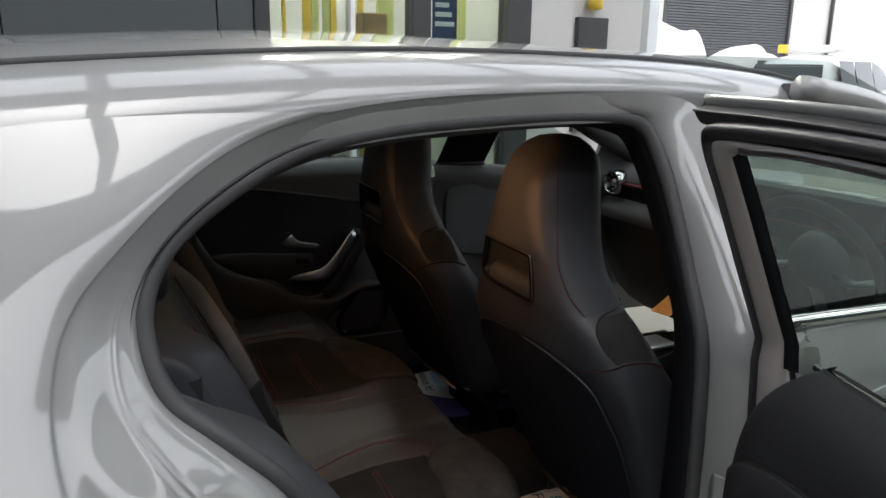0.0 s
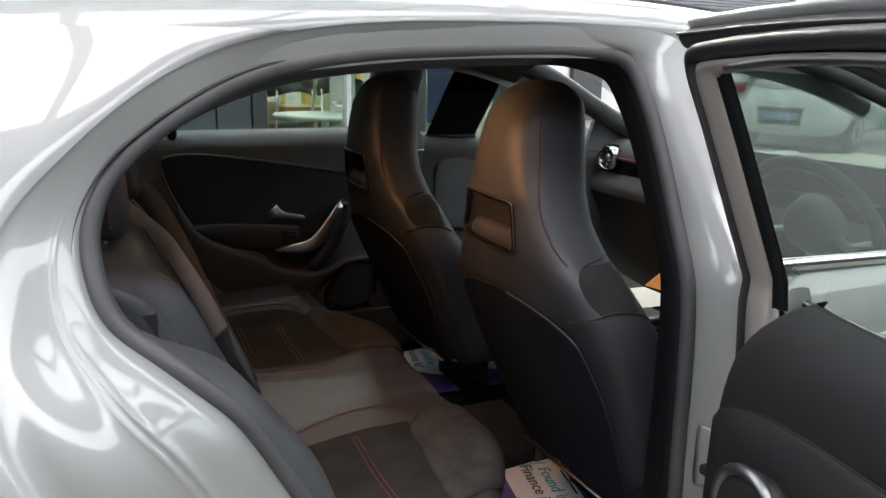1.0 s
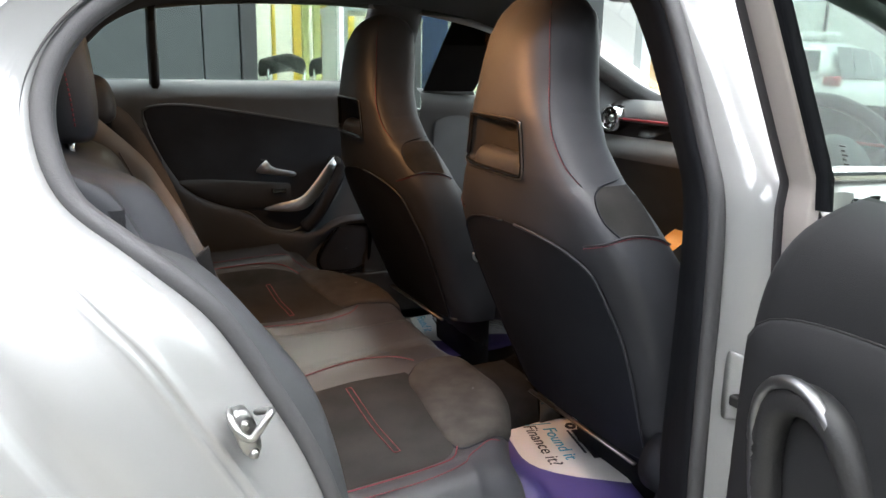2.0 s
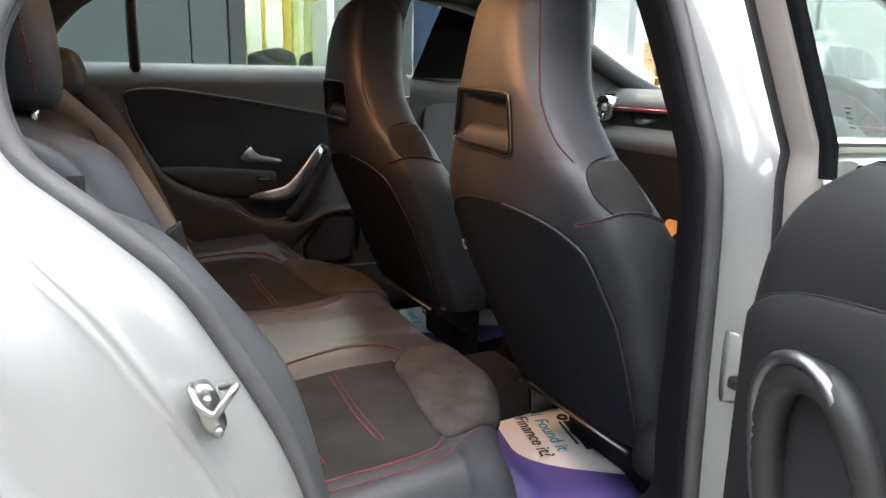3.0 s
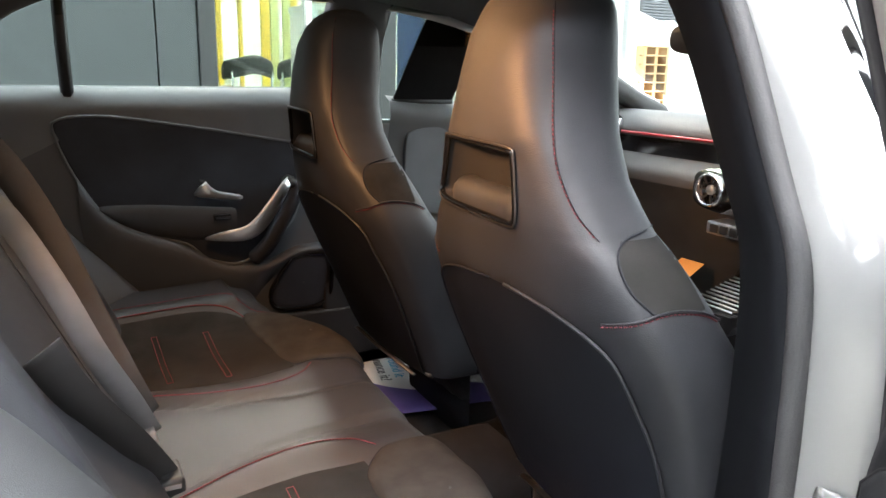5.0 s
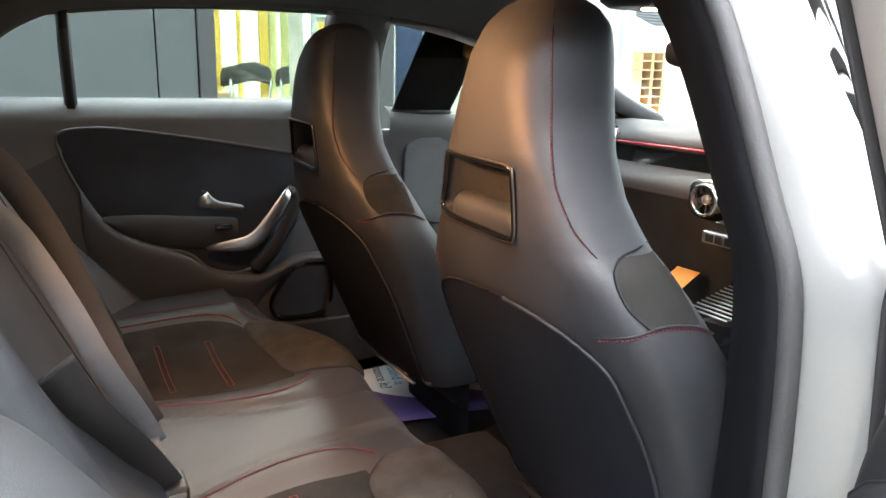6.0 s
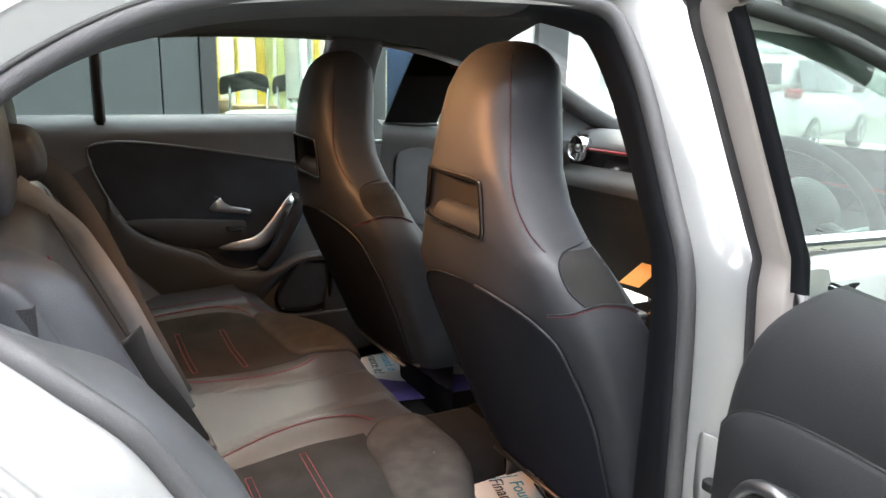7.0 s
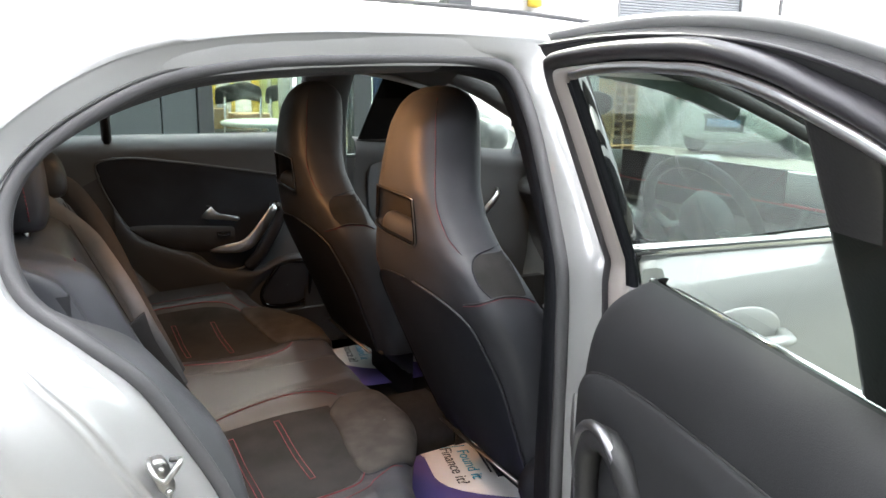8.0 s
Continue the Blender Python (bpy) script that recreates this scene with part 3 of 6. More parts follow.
# quarter panel and rear pillar skin
arc = LG[13 * 5:29 * 5 + 1]
rows = []
for g in arc:
    f = (g.z - 0.34) / (1.303 - 0.34)
    r = []
    for s in (0, 0.012, 0.03, 0.06, 0.12, 0.2, 0.3, 0.42, 0.56, 0.7, 0.8, 0.9, 0.96, 1.0):
        x = g.x + s * (-2.05 - g.x)
        zt = 0.34 + f * (rail(x) - 0.34)
        w = min(1, s * 2.2)
        z = g.z + (zt - g.z) * (w * w * (3 - 2 * w))
        yy = yskin(0.34 + f * (1.303 - 0.34)) * (1 - 0.10 * max(0, s - 0.3) - 0.14 * max(0, (s - 0.7) / 0.3) ** 3)
        bulge = -0.020 * math.exp(-((f - 0.52) / 0.16) ** 2) * min(1, s * 6)
        r.append((x, g.y + (yy - g.y) * min(1, s * 12) + bulge - 0.004 * (0 < s < 0.1), z))
    rows.append(r)
part("quarter_panel", loft(rows, False, False), PAINT, car, "silver rear quarter panel", sub=1)
part("quarter_panel", loft([[(x, -y, z) for x, y, z in r] for r in rows], False, False), PAINT, car, sub=1)

# roof
xs = [-2.05, -1.8, -1.5, -1.2, -0.95, -0.75, -0.55, -0.4, -0.25, -0.1, 0.05, 0.2, 0.35, 0.5, 0.62, 0.7]
prof = [(0.0, 0.0), (0.006, 0.10), (0.016, 0.22), (0.033, 0.36), (0.058, 0.48), (0.088, 0.56), (0.115, 0.605)]
side_rows, mid_rows = [], []
for x in xs:
    zr, zc = rail(x), crown(x)
    yr = 0.613 + 0.02 * max(0, min(1, (-x - 0.3) * 3))
    k = smooth_lerp([(-0.50, 1), (-0.34, 0)], x)
    side_rows.append([(x, -(yr - 0.010 + 0.012 * k), zr - 0.050 - 0.02 * k), (x, -(yr + 0.012 * k), zr - 0.02 * k)] + [(x, -(yr - d), zr + (zc - zr) * h) for d, h in prof[1:]])
    h1 = prof[-1][1]
    inner = yr - 0.125
    mid = []
    for k in range(-10, 11):
        u = k / 10
        mid.append((x, inner * u, zr + (zc - zr) * (h1 + 0.03 + (0.97 - h1) * (1 - abs(u) ** 2.2))))
    mid_rows.append(mid)
part("roof_side", loft(side_rows, False, False), PAINT, car, sub=1)
part("roof_side", loft([[(x, -y, z) for x, y, z in r] for r in side_rows], False, False), PAINT, car, sub=1)
roofend = xs.index(-0.95)
part("roof", loft(mid_rows[roofend:], False, False), PAINT, car, "silver roof panel", sub=1)
part("rear_window", loft(mid_rows[:roofend + 1], False, False), SIDEGLASS, car).visible_shadow = False
for s in (1, -1):
    part("roof_moulding", tube([(x, s * -(0.613 + 0.02 * max(0, min(1, (-x - 0.3) * 3)) - 0.120), rail(x) + (crown(x) - rail(x)) * 0.60) for x in xs], 0.0075), RUBBER, car)
part("headliner", loft([[(x, y * 0.575, rail(x) - 0.035 + (crown(x) - rail(x) - 0.01) * (1 - abs(y) ** 2.4)) for y in [k / 8 for k in range(-8, 9)]] for x in (-1.3, -1.0, -0.7, -0.4, -0.1, 0.2, 0.45, 0.62)], False, False), HEADLINER, car, "dark woven headliner")
part("tailgate", loft([[(-2.05 - 0.10 * (1 - (y / 0.72) ** 2) - 0.06 * math.sin(math.pi * (z - 0.35) / 0.75), y, z) for y in (-0.72, -0.6, -0.4, -0.2, 0, 0.2, 0.4, 0.6, 0.72)] for z in (0.35, 0.5, 0.7, 0.9, 1.08)], False, False), PAINT, car)

# seals round the opening


def inset(d, dy, dp=None, dr=None):
    """The opening's edge moved inward by d metres (dp at the centre pillar, dr at the rear corner) and into the car by dy."""
    out = []
    for p in LA:
        v = Vector((-0.25 - p.x, 0, 0.9 - p.z)).normalized()
        w = smooth_lerp([(-0.05, 0), (0.09, 1)], p.x) * smooth_lerp([(1.265, 1), (1.292, 0)], p.z)
        q = d if dp is None else d + (dp - d) * w
        r = d if dr is None else d + (dr - d) * smooth_lerp([(-0.62, 1), (-0.48, 0)], p.x) * smooth_lerp([(0.90, 0), (0.97, 1)], p.z)
        if dr is not None and p.x < -0.3:
            r += 0.014 * smooth_lerp([(0.72, 1), (0.88, 0)], p.z)
        q, d_z = (q, d) if p.x > -0.3 else (r, r)
        out.append(Vector((p.x + v.x * q, p.y + dy, p.z + v.z * d_z)))
    return out


trim_rings = [inset(0.004, 0.0), inset(0.014, 0.004, 0.012), inset(0.024, 0.018, 0.014, 0.020), inset(0.029, 0.04, 0.0, 0.012), inset(0.030, 0.075, -0.022, -0.008), inset(0.026, 0.12, -0.04, -0.045), inset(0.020, 0.125, -0.13, -0.06)]
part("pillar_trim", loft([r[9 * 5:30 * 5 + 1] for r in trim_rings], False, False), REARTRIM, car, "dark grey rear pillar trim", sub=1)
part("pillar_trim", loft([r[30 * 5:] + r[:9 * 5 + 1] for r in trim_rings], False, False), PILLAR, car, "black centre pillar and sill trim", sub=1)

part("door_seal", tube(inset(0.003, -0.004), 0.012, 8, True), SEAL, car, "dark grey rubber door seal")

lip = [p for p in flange(0.15) if p.z > 1.06 and p.x < 0.05]
part("seal_lip", tube(lip, 0.003, 6, taper=[min(1, (len(lip) - 1 - k) / 14, k / 4 + 0.05) for k in range(len(lip))]), RUBBER, car)

# striker
sk = Vector((-0.526, -0.846, 0.790))
part("striker", tube(spline([sk + Vector(v) for v in ((-0.010, 0.010, 0.016), (-0.014, -0.010, 0.020), (-0.010, -0.022, 0.010), (0.000, -0.026, 0.002), (0.010, -0.027, 0.012), (0.019, -0.024, 0.022), (0.021, -0.012, 0.020), (0.014, 0.010, 0.010))], 36), 0.0036, 8), STEEL, car, "zinc steel door striker")
part("striker_plate", loft([[sk + Vector((0.002 + a * 0.9 - 0.25 * b, 0.004 + o + 0.25 * a, b - 0.004)) for a, b in superring(0, 0, 0.012 * q, 0.024 * q, 20, 0.7)] for q, o in ((1.0, 0.006), (1.0, -0.006), (0.85, -0.009))]), STEEL, car)
for dz in (-0.020, 0.010):
    part("bolt", lathe([(0.001, -0.004), (0.004, -0.003), (0.0055, 0.002)], (sk.x + 0.002 - 0.25 * dz, sk.y - 0.006, sk.z + dz - 0.004), "y", 10), STEEL, car)

# lower shell, floor, far side
part("floor_pan", box(-1.3, 1.5, -0.76, 0.76, 0.20, 0.27), CARPET, car, "black carpeted floor", smooth=False)
part("sill", box(-0.5, 1.2, -0.85, -0.70, 0.16, 0.36), PAINT, car, smooth=False, bevel=0.03)
part("sill", box(-0.5, 1.2, 0.70, 0.85, 0.16, 0.36), PAINT, car, smooth=False, bevel=0.03)
part("tunnel", loft([[(x, y, z) for y, z in ((-0.13, 0.27), (-0.11, 0.36), (-0.05, 0.39), (0.05, 0.39), (0.11, 0.36), (0.13, 0.27))] for x in (-0.2, 0.3, 1.2)], True, True), CARPET, car)


def door_skin(x0, x1, s, parent, name="outer_skin"):
    r = []
    for k in range(9):
        x = x0 + (x1 - x0) * k / 8
        r.append([(x, s * yskin(z), z) for z in (0.34, 0.5, 0.62, 0.75, 0.86, 0.90, 0.95, 0.985)])
    ob = part(name, loft(r, False, False), PAINT, parent, sub=1)
    so = ob.modifiers.new("thick", "SOLIDIFY")
    so.thickness = 0.006
    return ob


def side_glass(x0, x1, s, parent, front=None):
    """A pane between the belt and the roof rail, sloping inward."""
    r = []
    for k in range(13):
        x = x0 + (x1 - x0) * k / 12
        zt = rail(x) - 0.012
        r.append([(x, s * (yskin(z) + 0.045), z) for z in [0.975 + (zt - 0.975) * j / 5 for j in range(6)]])
    ob = part("pane", loft(r, False, False), SIDEGLASS, parent)
    ob.visible_shadow = False
    return ob


def rail_tube(x0, x1, s, parent, r, dz=0.0, dy=0.0, m=RUBBER, name="window_surround"):
    pts = [(x0 + (x1 - x0) * k / 16, s * (yskin(rail(x0 + (x1 - x0) * k / 16) + dz) + 0.02 + dy), rail(x0 + (x1 - x0) * k / 16) + dz) for k in range(17)]
    return part(name, tube(pts, r), m, parent)


# driver's front door, closed
front_door = door_skin(0.235, 1.13, 1, car, "front_door")
front_door["label"] = "closed silver front door with pull handle"
side_glass(0.27, 1.12, 1, front_door)
part("belt_moulding", tube([(0.20, yskin(0.985) - 0.002, 0.988), (0.7, yskin(0.97) - 0.004, 0.972), (1.12, yskin(0.955) - 0.004, 0.958)], 0.013, 8, flat=0.9), CHROME, front_door)
rail_tube(0.235, 1.15, 1, front_door, 0.014, -0.012, 0, RUBBER, "door_frame")
part("door_frame", tube([(0.25, yskin(0.985) + 0.03, 0.985), (0.25, yskin(1.15) + 0.03, 1.15), (0.25, yskin(1.31) + 0.03, 1.31)], 0.022), PIANO, front_door)
part("handle_recess", lathe([(0.001, -0.006), (0.05, -0.004), (0.062, 0.002), (0.066, 0.004)], (0, 0, 0), "y", 24), PAINT, front_door).matrix_basis = pose(0.415, -0.893, 0.832) @ Matrix.Diagonal((1.75, 1, 0.80, 1))
part("pull_handle", tube(spline([(0.31, -0.893, 0.832), (0.34, -0.922, 0.832), (0.41, -0.930, 0.830), (0.50, -0.926, 0.824), (0.53, -0.893, 0.822)], 20), 0.016, 8, flat=0.7), PAINT, front_door)
part("door_lining", loft([[(x, -0.74, z) for z in (0.36, 0.6, 0.8, 0.95)] + [(x, -0.80, 0.985)] for x in (0.25, 0.7, 1.15)], False, False), TRIM, front_door)

# far side doors, closed
far_rear = door_skin(-0.62, 0.22, -1, car, "rear_door")
far_rear["label"] = "closed far rear door with dark trim and aluminium pull"
far_front = door_skin(0.235, 1.13, -1, car, "front_door")
far_front["label"] = "closed far front door, grey upper lining"
side_glass(0.31, 1.12, -1, far_front)
# rear pane, with a quarter light behind a bar
r = []
for k in range(17):
    x = -0.66 + 0.80 * k / 16
    zt = min(rail(x) - 0.012, lerp([(-0.66, 1.10), (-0.58, 1.215), (-0.50, 1.262), (-0.41, 1.288), (-0.2, 1.305), (0.15, 1.315)], x))
    r.append([(x, -(yskin(z) + 0.05), z) for z in [1.03 + (zt - 1.03) * j / 5 for j in range(6)]])
part("pane", loft(r, False, False), SIDEGLASS, far_rear).visible_shadow = False
part("quarter_bar", tube([(-0.432, 0.705, 1.03), (-0.436, 0.66, 1.17), (-0.436, 0.605, 1.31)], 0.014, 6), BLACKPL, far_rear)
upper = [(-0.72, 0.66, 1.02), (-0.66, 0.645, 1.12), (-0.58, 0.625, 1.215), (-0.50, 0.61, 1.265), (-0.41, 0.598, 1.292), (-0.2, 0.588, 1.308), (0.0, 0.583, 1.315), (0.15, 0.582, 1.318), (0.3, 0.585, 1.312), (0.45, 0.59, 1.296), (0.62, 0.60, 1.262)]
part("cant_rail_trim", tube(spline(upper, 40), 0.026, 8, flat=1.2), HEADLINER, car)
far_c = [[(-1.3, 0.70, 0.6), (-1.3, 0.62, 1.10), (-1.3, 0.56, 1.25)], [(-0.95, 0.70, 0.6), (-0.95, 0.66, 1.05), (-0.95, 0.57, 1.29)], [(-0.70, 0.70, 0.6), (-0.70, 0.665, 1.04), (-0.66, 0.625, 1.12)]]
part("pillar_lining", loft(far_c, False, False), TRIM, car)
part("pillar_lining", loft([[(x, -y, z) for x, y, z in q] for q in far_c], False, False), TRIM, car)
# far centre pillar
bp = []
for z, x0, x1, y in ((0.35, 0.16, 0.36, 0.75), (0.7, 0.17, 0.35, 0.73), (1.0, 0.165, 0.335, 0.69), (1.05, 0.155, 0.325, 0.68), (1.15, 0.142, 0.322, 0.655), (1.26, 0.142, 0.325, 0.61), (1.32, 0.14, 0.36, 0.58)):
    bp.append([(x0, y + 0.05, z), (x0, y, z), ((x0 + x1) / 2, y - 0.02, z), (x1, y, z), (x1, y + 0.05, z)])
part("centre_pillar", loft(bp, True, True), REARTRIM, car, "dark centre pillar with belt guide", sub=1)
part("belt_guide", lathe([(0.005, -0.012), (0.014, -0.010), (0.020, 0.0), (0.018, 0.008)], (0.245, 0.612, 1.17), "y", 16), BLACKPL, car)
part("shoulder_belt", loft([[(0.235, 0.632, 1.17), (0.265, 0.632, 1.17)], [(0.27, 0.66, 0.9), (0.31, 0.66, 0.9)], [(0.29, 0.70, 0.45), (0.33, 0.70, 0.45)]], False, False), BELT, car)
# dark sun blind in the far front window
blind_rows = [[(x0 + (x1 - x0) * k / 6, y + d, z) for k in range(7)] for d, z, y, x0, x1 in ((0, 1.035, 0.712, 0.362, 0.545), (0, 1.10, 0.688, 0.381, 0.566), (0, 1.20, 0.650, 0.408, 0.598), (0, 1.29, 0.612, 0.434, 0.628))]
part("window_blind", loft(blind_rows, False, False), BLIND, far_front, "dark stiff blind in the window", smooth=False).modifiers.new("thick", "SOLIDIFY").thickness = 0.003
part("blind_rail", tube([(0.360, 0.706, 1.040), (0.455, 0.706, 1.039), (0.548, 0.706, 1.038)], 0.007, 6), BLACKPL, far_front)


# ---- far rear door trim ----
def yfar(z):
    return lerp([(0.35, 0.735), (0.50, 0.725), (0.62, 0.70), (0.75, 0.695), (0.95, 0.70), (1.03, 0.68), (1.06, 0.692), (1.075, 0.72)], z)


def panel(name, rows, off, m, parent, label="", edge=0.0):
    """A trim skin over the far door: rows of (x, z) laid on its surface, raised inward by off."""
    ob = part(name, loft([[(x, yfar(z) - off, z) for x, z in q] for q in rows], False, False), m, parent, label, sub=1)
    return ob


zs = [0.36, 0.45, 0.52, 0.60, 0.66, 0.72, 0.80, 0.88, 0.95, 1.0, 1.03, 1.06, 1.075]
DXS = [-0.72 + 0.088 * k for k in range(11)] + [0.19]

def roll_edge(x):
    return smooth_lerp([(-0.52, 0.90), (-0.44, 0.97), (-0.3, 0.985), (0.2, 0.92)], x)


panel("door_lining", [[(x, 0.36 + (roll_edge(x) - 0.36) * k / 12) for k in range(13)] for x in DXS], 0, CARDTRIM, far_rear, "near-black lower door card")
panel("top_roll", [[(x, roll_edge(x) + (1.075 - roll_edge(x)) * k / 9) for k in range(10)] for x in DXS], 0.003, TRIM, far_rear, "grey-black soft top roll")


def outline_patch(outline, off, n=1, shrink=0.94):
    """A slightly domed patch from a closed (x, z) outline on the far door."""
    cx = sum(p[0] for p in outline) / len(outline)
    cz = sum(p[1] for p in outline) / len(outline)
    rings = []
    for s, o in ((1.0, -0.004), (0.995, off * 0.6), (0.97, off), (0.8, off), (0.5, off), (0.2, off), (0.02, off)):
        rings.append([(cx + (x - cx) * s, yfar(cz + (z - cz) * s) - o, cz + (z - cz) * s) for x, z in outline])
    return loft(rings, True, False)


def smooth2(pts, n=60):
    return [(p.x, p.y) for p in spline([(a, b, 0) for a, b in pts], n, True)]


insert = smooth2([(-0.470, 0.975), (-0.455, 1.002), (-0.37, 1.008), (-0.243, 0.992), (-0.108, 0.970), (0.062, 0.940), (0.16, 0.925), (0.17, 0.86), (0.10, 0.80), (0.06, 0.72), (-0.05, 0.635), (-0.14, 0.645), (-0.196, 0.692), (-0.263, 0.713), (-0.353, 0.748), (-0.392, 0.796), (-0.44, 0.884)], 90)
part("door_insert", outline_patch(insert, 0.006), TRIM_DARK, far_rear, "darker upholstered insert")
part("insert_edge", tube([(x, yfar(z) - 0.006, z) for x, z in insert], 0.0035, 6, True), TRIM, far_rear)
# padded band above the shelf
band = [(-0.390, 0.800, 0.785), (-0.36, 0.802, 0.757), (-0.303, 0.800, 0.722), (-0.25, 0.796, 0.713), (-0.20, 0.790, 0.703), (-0.14, 0.785, 0.698), (-0.075, 0.778, 0.698)]
part("arm_band", loft([[(x, yfar(z) - o, z) for z, o in ((z1, 0.003), (z1 - 0.006, 0.016), ((z0 + z1) / 2, 0.020), (z0 + 0.008, 0.018), (z0, 0.006))] for x, z1, z0 in band], False, False), LEATHER, far_rear, sub=1)
# shelf under the insert
ledge = [(-0.43, 0.86), (-0.40, 0.80), (-0.353, 0.750), (-0.263, 0.713), (-0.196, 0.690), (-0.150, 0.640), (-0.069, 0.618), (0.008, 0.618), (0.050, 0.648), (0.10, 0.662), (0.16, 0.66), (0.19, 0.655)]


def low(x):
    return smooth_lerp([(-0.07, 1), (0.02, 0.28)], x)


part("armrest", loft([[(x, yfar(z) - o, z) for z, o in ((zt + 0.006, -0.004), (zt + 0.004, 0.018), (zt - 0.006, 0.026), (zt - 0.03 * low(x), 0.028), (zt - 0.08 * low(x), 0.016), (zt - 0.16 * low(x), -0.003))] for x, zt in ledge], False, False), CARDTRIM, far_rear, sub=1)
lever = []
for x, z, hz, hy in ((-0.178, 0.820, 0.003, 0.003), (-0.168, 0.826, 0.013, 0.007), (-0.151, 0.832, 0.0205, 0.010), (-0.140, 0.823, 0.014, 0.010), (-0.124, 0.817, 0.0095, 0.008), (-0.095, 0.812, 0.0085, 0.007), (-0.072, 0.808, 0.0075, 0.006), (-0.062, 0.806, 0.003, 0.003)):
    lever.append([(x, 0.664 - 0.010 * (hz > 0.005) + a, z + b) for a, b in superring(0, 0, hy, hz, 12, 0.8)])
part("inner_handle", loft(lever), SATIN, far_rear, "satin aluminium opening lever")
part("window_switch", box(-0.134, -0.092, 0.662, 0.68, 0.752, 0.766), PIANO, far_rear, smooth=False, bevel=0.003)
part("switch_edge", box(-0.130, -0.094, 0.658, 0.663, 0.756, 0.761), CHROME, far_rear, smooth=False)
blade = []
for x, z, half, y, lean in ((-0.160, 0.707, 0.003, 0.668, 70), (-0.135, 0.712, 0.010, 0.655, 80), (-0.105, 0.715, 0.015, 0.645, 86), (-0.072, 0.716, 0.018, 0.638, 95), (-0.045, 0.725, 0.021, 0.634, 115), (-0.020, 0.750, 0.020, 0.632, 138), (0.008, 0.786, 0.0175, 0.634, 142), (0.032, 0.820, 0.015, 0.638, 142), (0.050, 0.843, 0.012, 0.646, 138), (0.062, 0.852, 0.006, 0.664, 130)):
    ca, sa = math.cos(radians(lean)), math.sin(radians(lean))
    blade.append([(x + b * ca + 0.2 * a, y + a, z + b * sa) for a, b in superring(0, 0, 0.006, half, 14, 0.75)])
part("pull_grip", loft(blade), SATIN, far_rear, "satin aluminium pull grip", sub=1)
part("grip_core", tube(spline([(0.072, 0.672, 0.838), (0.060, 0.662, 0.790), (0.030, 0.660, 0.735), (0.0, 0.668, 0.680), (-0.03, 0.690, 0.640)], 20), 0.026, 10, flat=0.8), TRIM_DARK, far_rear)
part("grip_cap", lathe([(0.002, -0.016), (0.014, -0.013), (0.018, 0.0), (0.018, 0.02)], (0.058, 0.66, 0.838), "y", 14), BLACKPL, far_rear)
spk = smooth2([(0.012, 0.540), (0.030, 0.578), (0.060, 0.622), (0.072, 0.634), (0.090, 0.640), (0.150, 0.636), (0.170, 0.630), (0.178, 0.612), (0.181, 0.56), (0.178, 0.512), (0.160, 0.490), (0.12, 0.480), (0.04, 0.485), (0.015, 0.505)], 64)
part("speaker_grille", outline_patch(spk, 0.010), TRIM_DARK, far_rear, "dark speaker grille")
part("speaker_rim", tube([(x, yfar(z) - 0.012, z) for x, z in spk], 0.006, 6, True), PIANO, far_rear)
part("front_lining", loft([[(x, yfar(z) + 0.004, 0.36 + (z - 0.36) * (1.055 - 0.10 * (x - 0.35) - 0.36) / 0.715) for z in zs] for x in (0.35, 0.5, 0.7, 0.9, 1.1)], False, False), mat("grey_soft_trim", (0.11, 0.112, 0.116), 0.6, 0, 0.1, 600, 0.15, 6), far_front)
grip2 = spline([(0.80, 0.69, 0.73), (0.825, 0.655, 0.74), (0.86, 0.64, 0.78), (0.91, 0.645, 0.83), (0.935, 0.69, 0.84)], 24)
part("pull_grip", tube(grip2, 0.013, 10, flat=0.6, up=(0, 1, 0)), SATIN, far_front, "satin aluminium pull grip")
fins = smooth2([(0.40, 0.93), (0.44, 0.965), (0.55, 0.97), (0.8, 0.95), (0.85, 0.8), (0.6, 0.72), (0.42, 0.75)], 50)
part("door_insert", outline_patch(fins, 0.004), TRIM, far_front)


part("sill_trim", box(-0.6, 1.2, 0.700, 0.752, 0.25, 0.47), BLACKPL, car, smooth=False, bevel=0.01)
part("sill_trim", box(0.16, 0.40, 0.705, 0.75, 0.46, 0.66), BLACKPL, car, smooth=False, bevel=0.01)

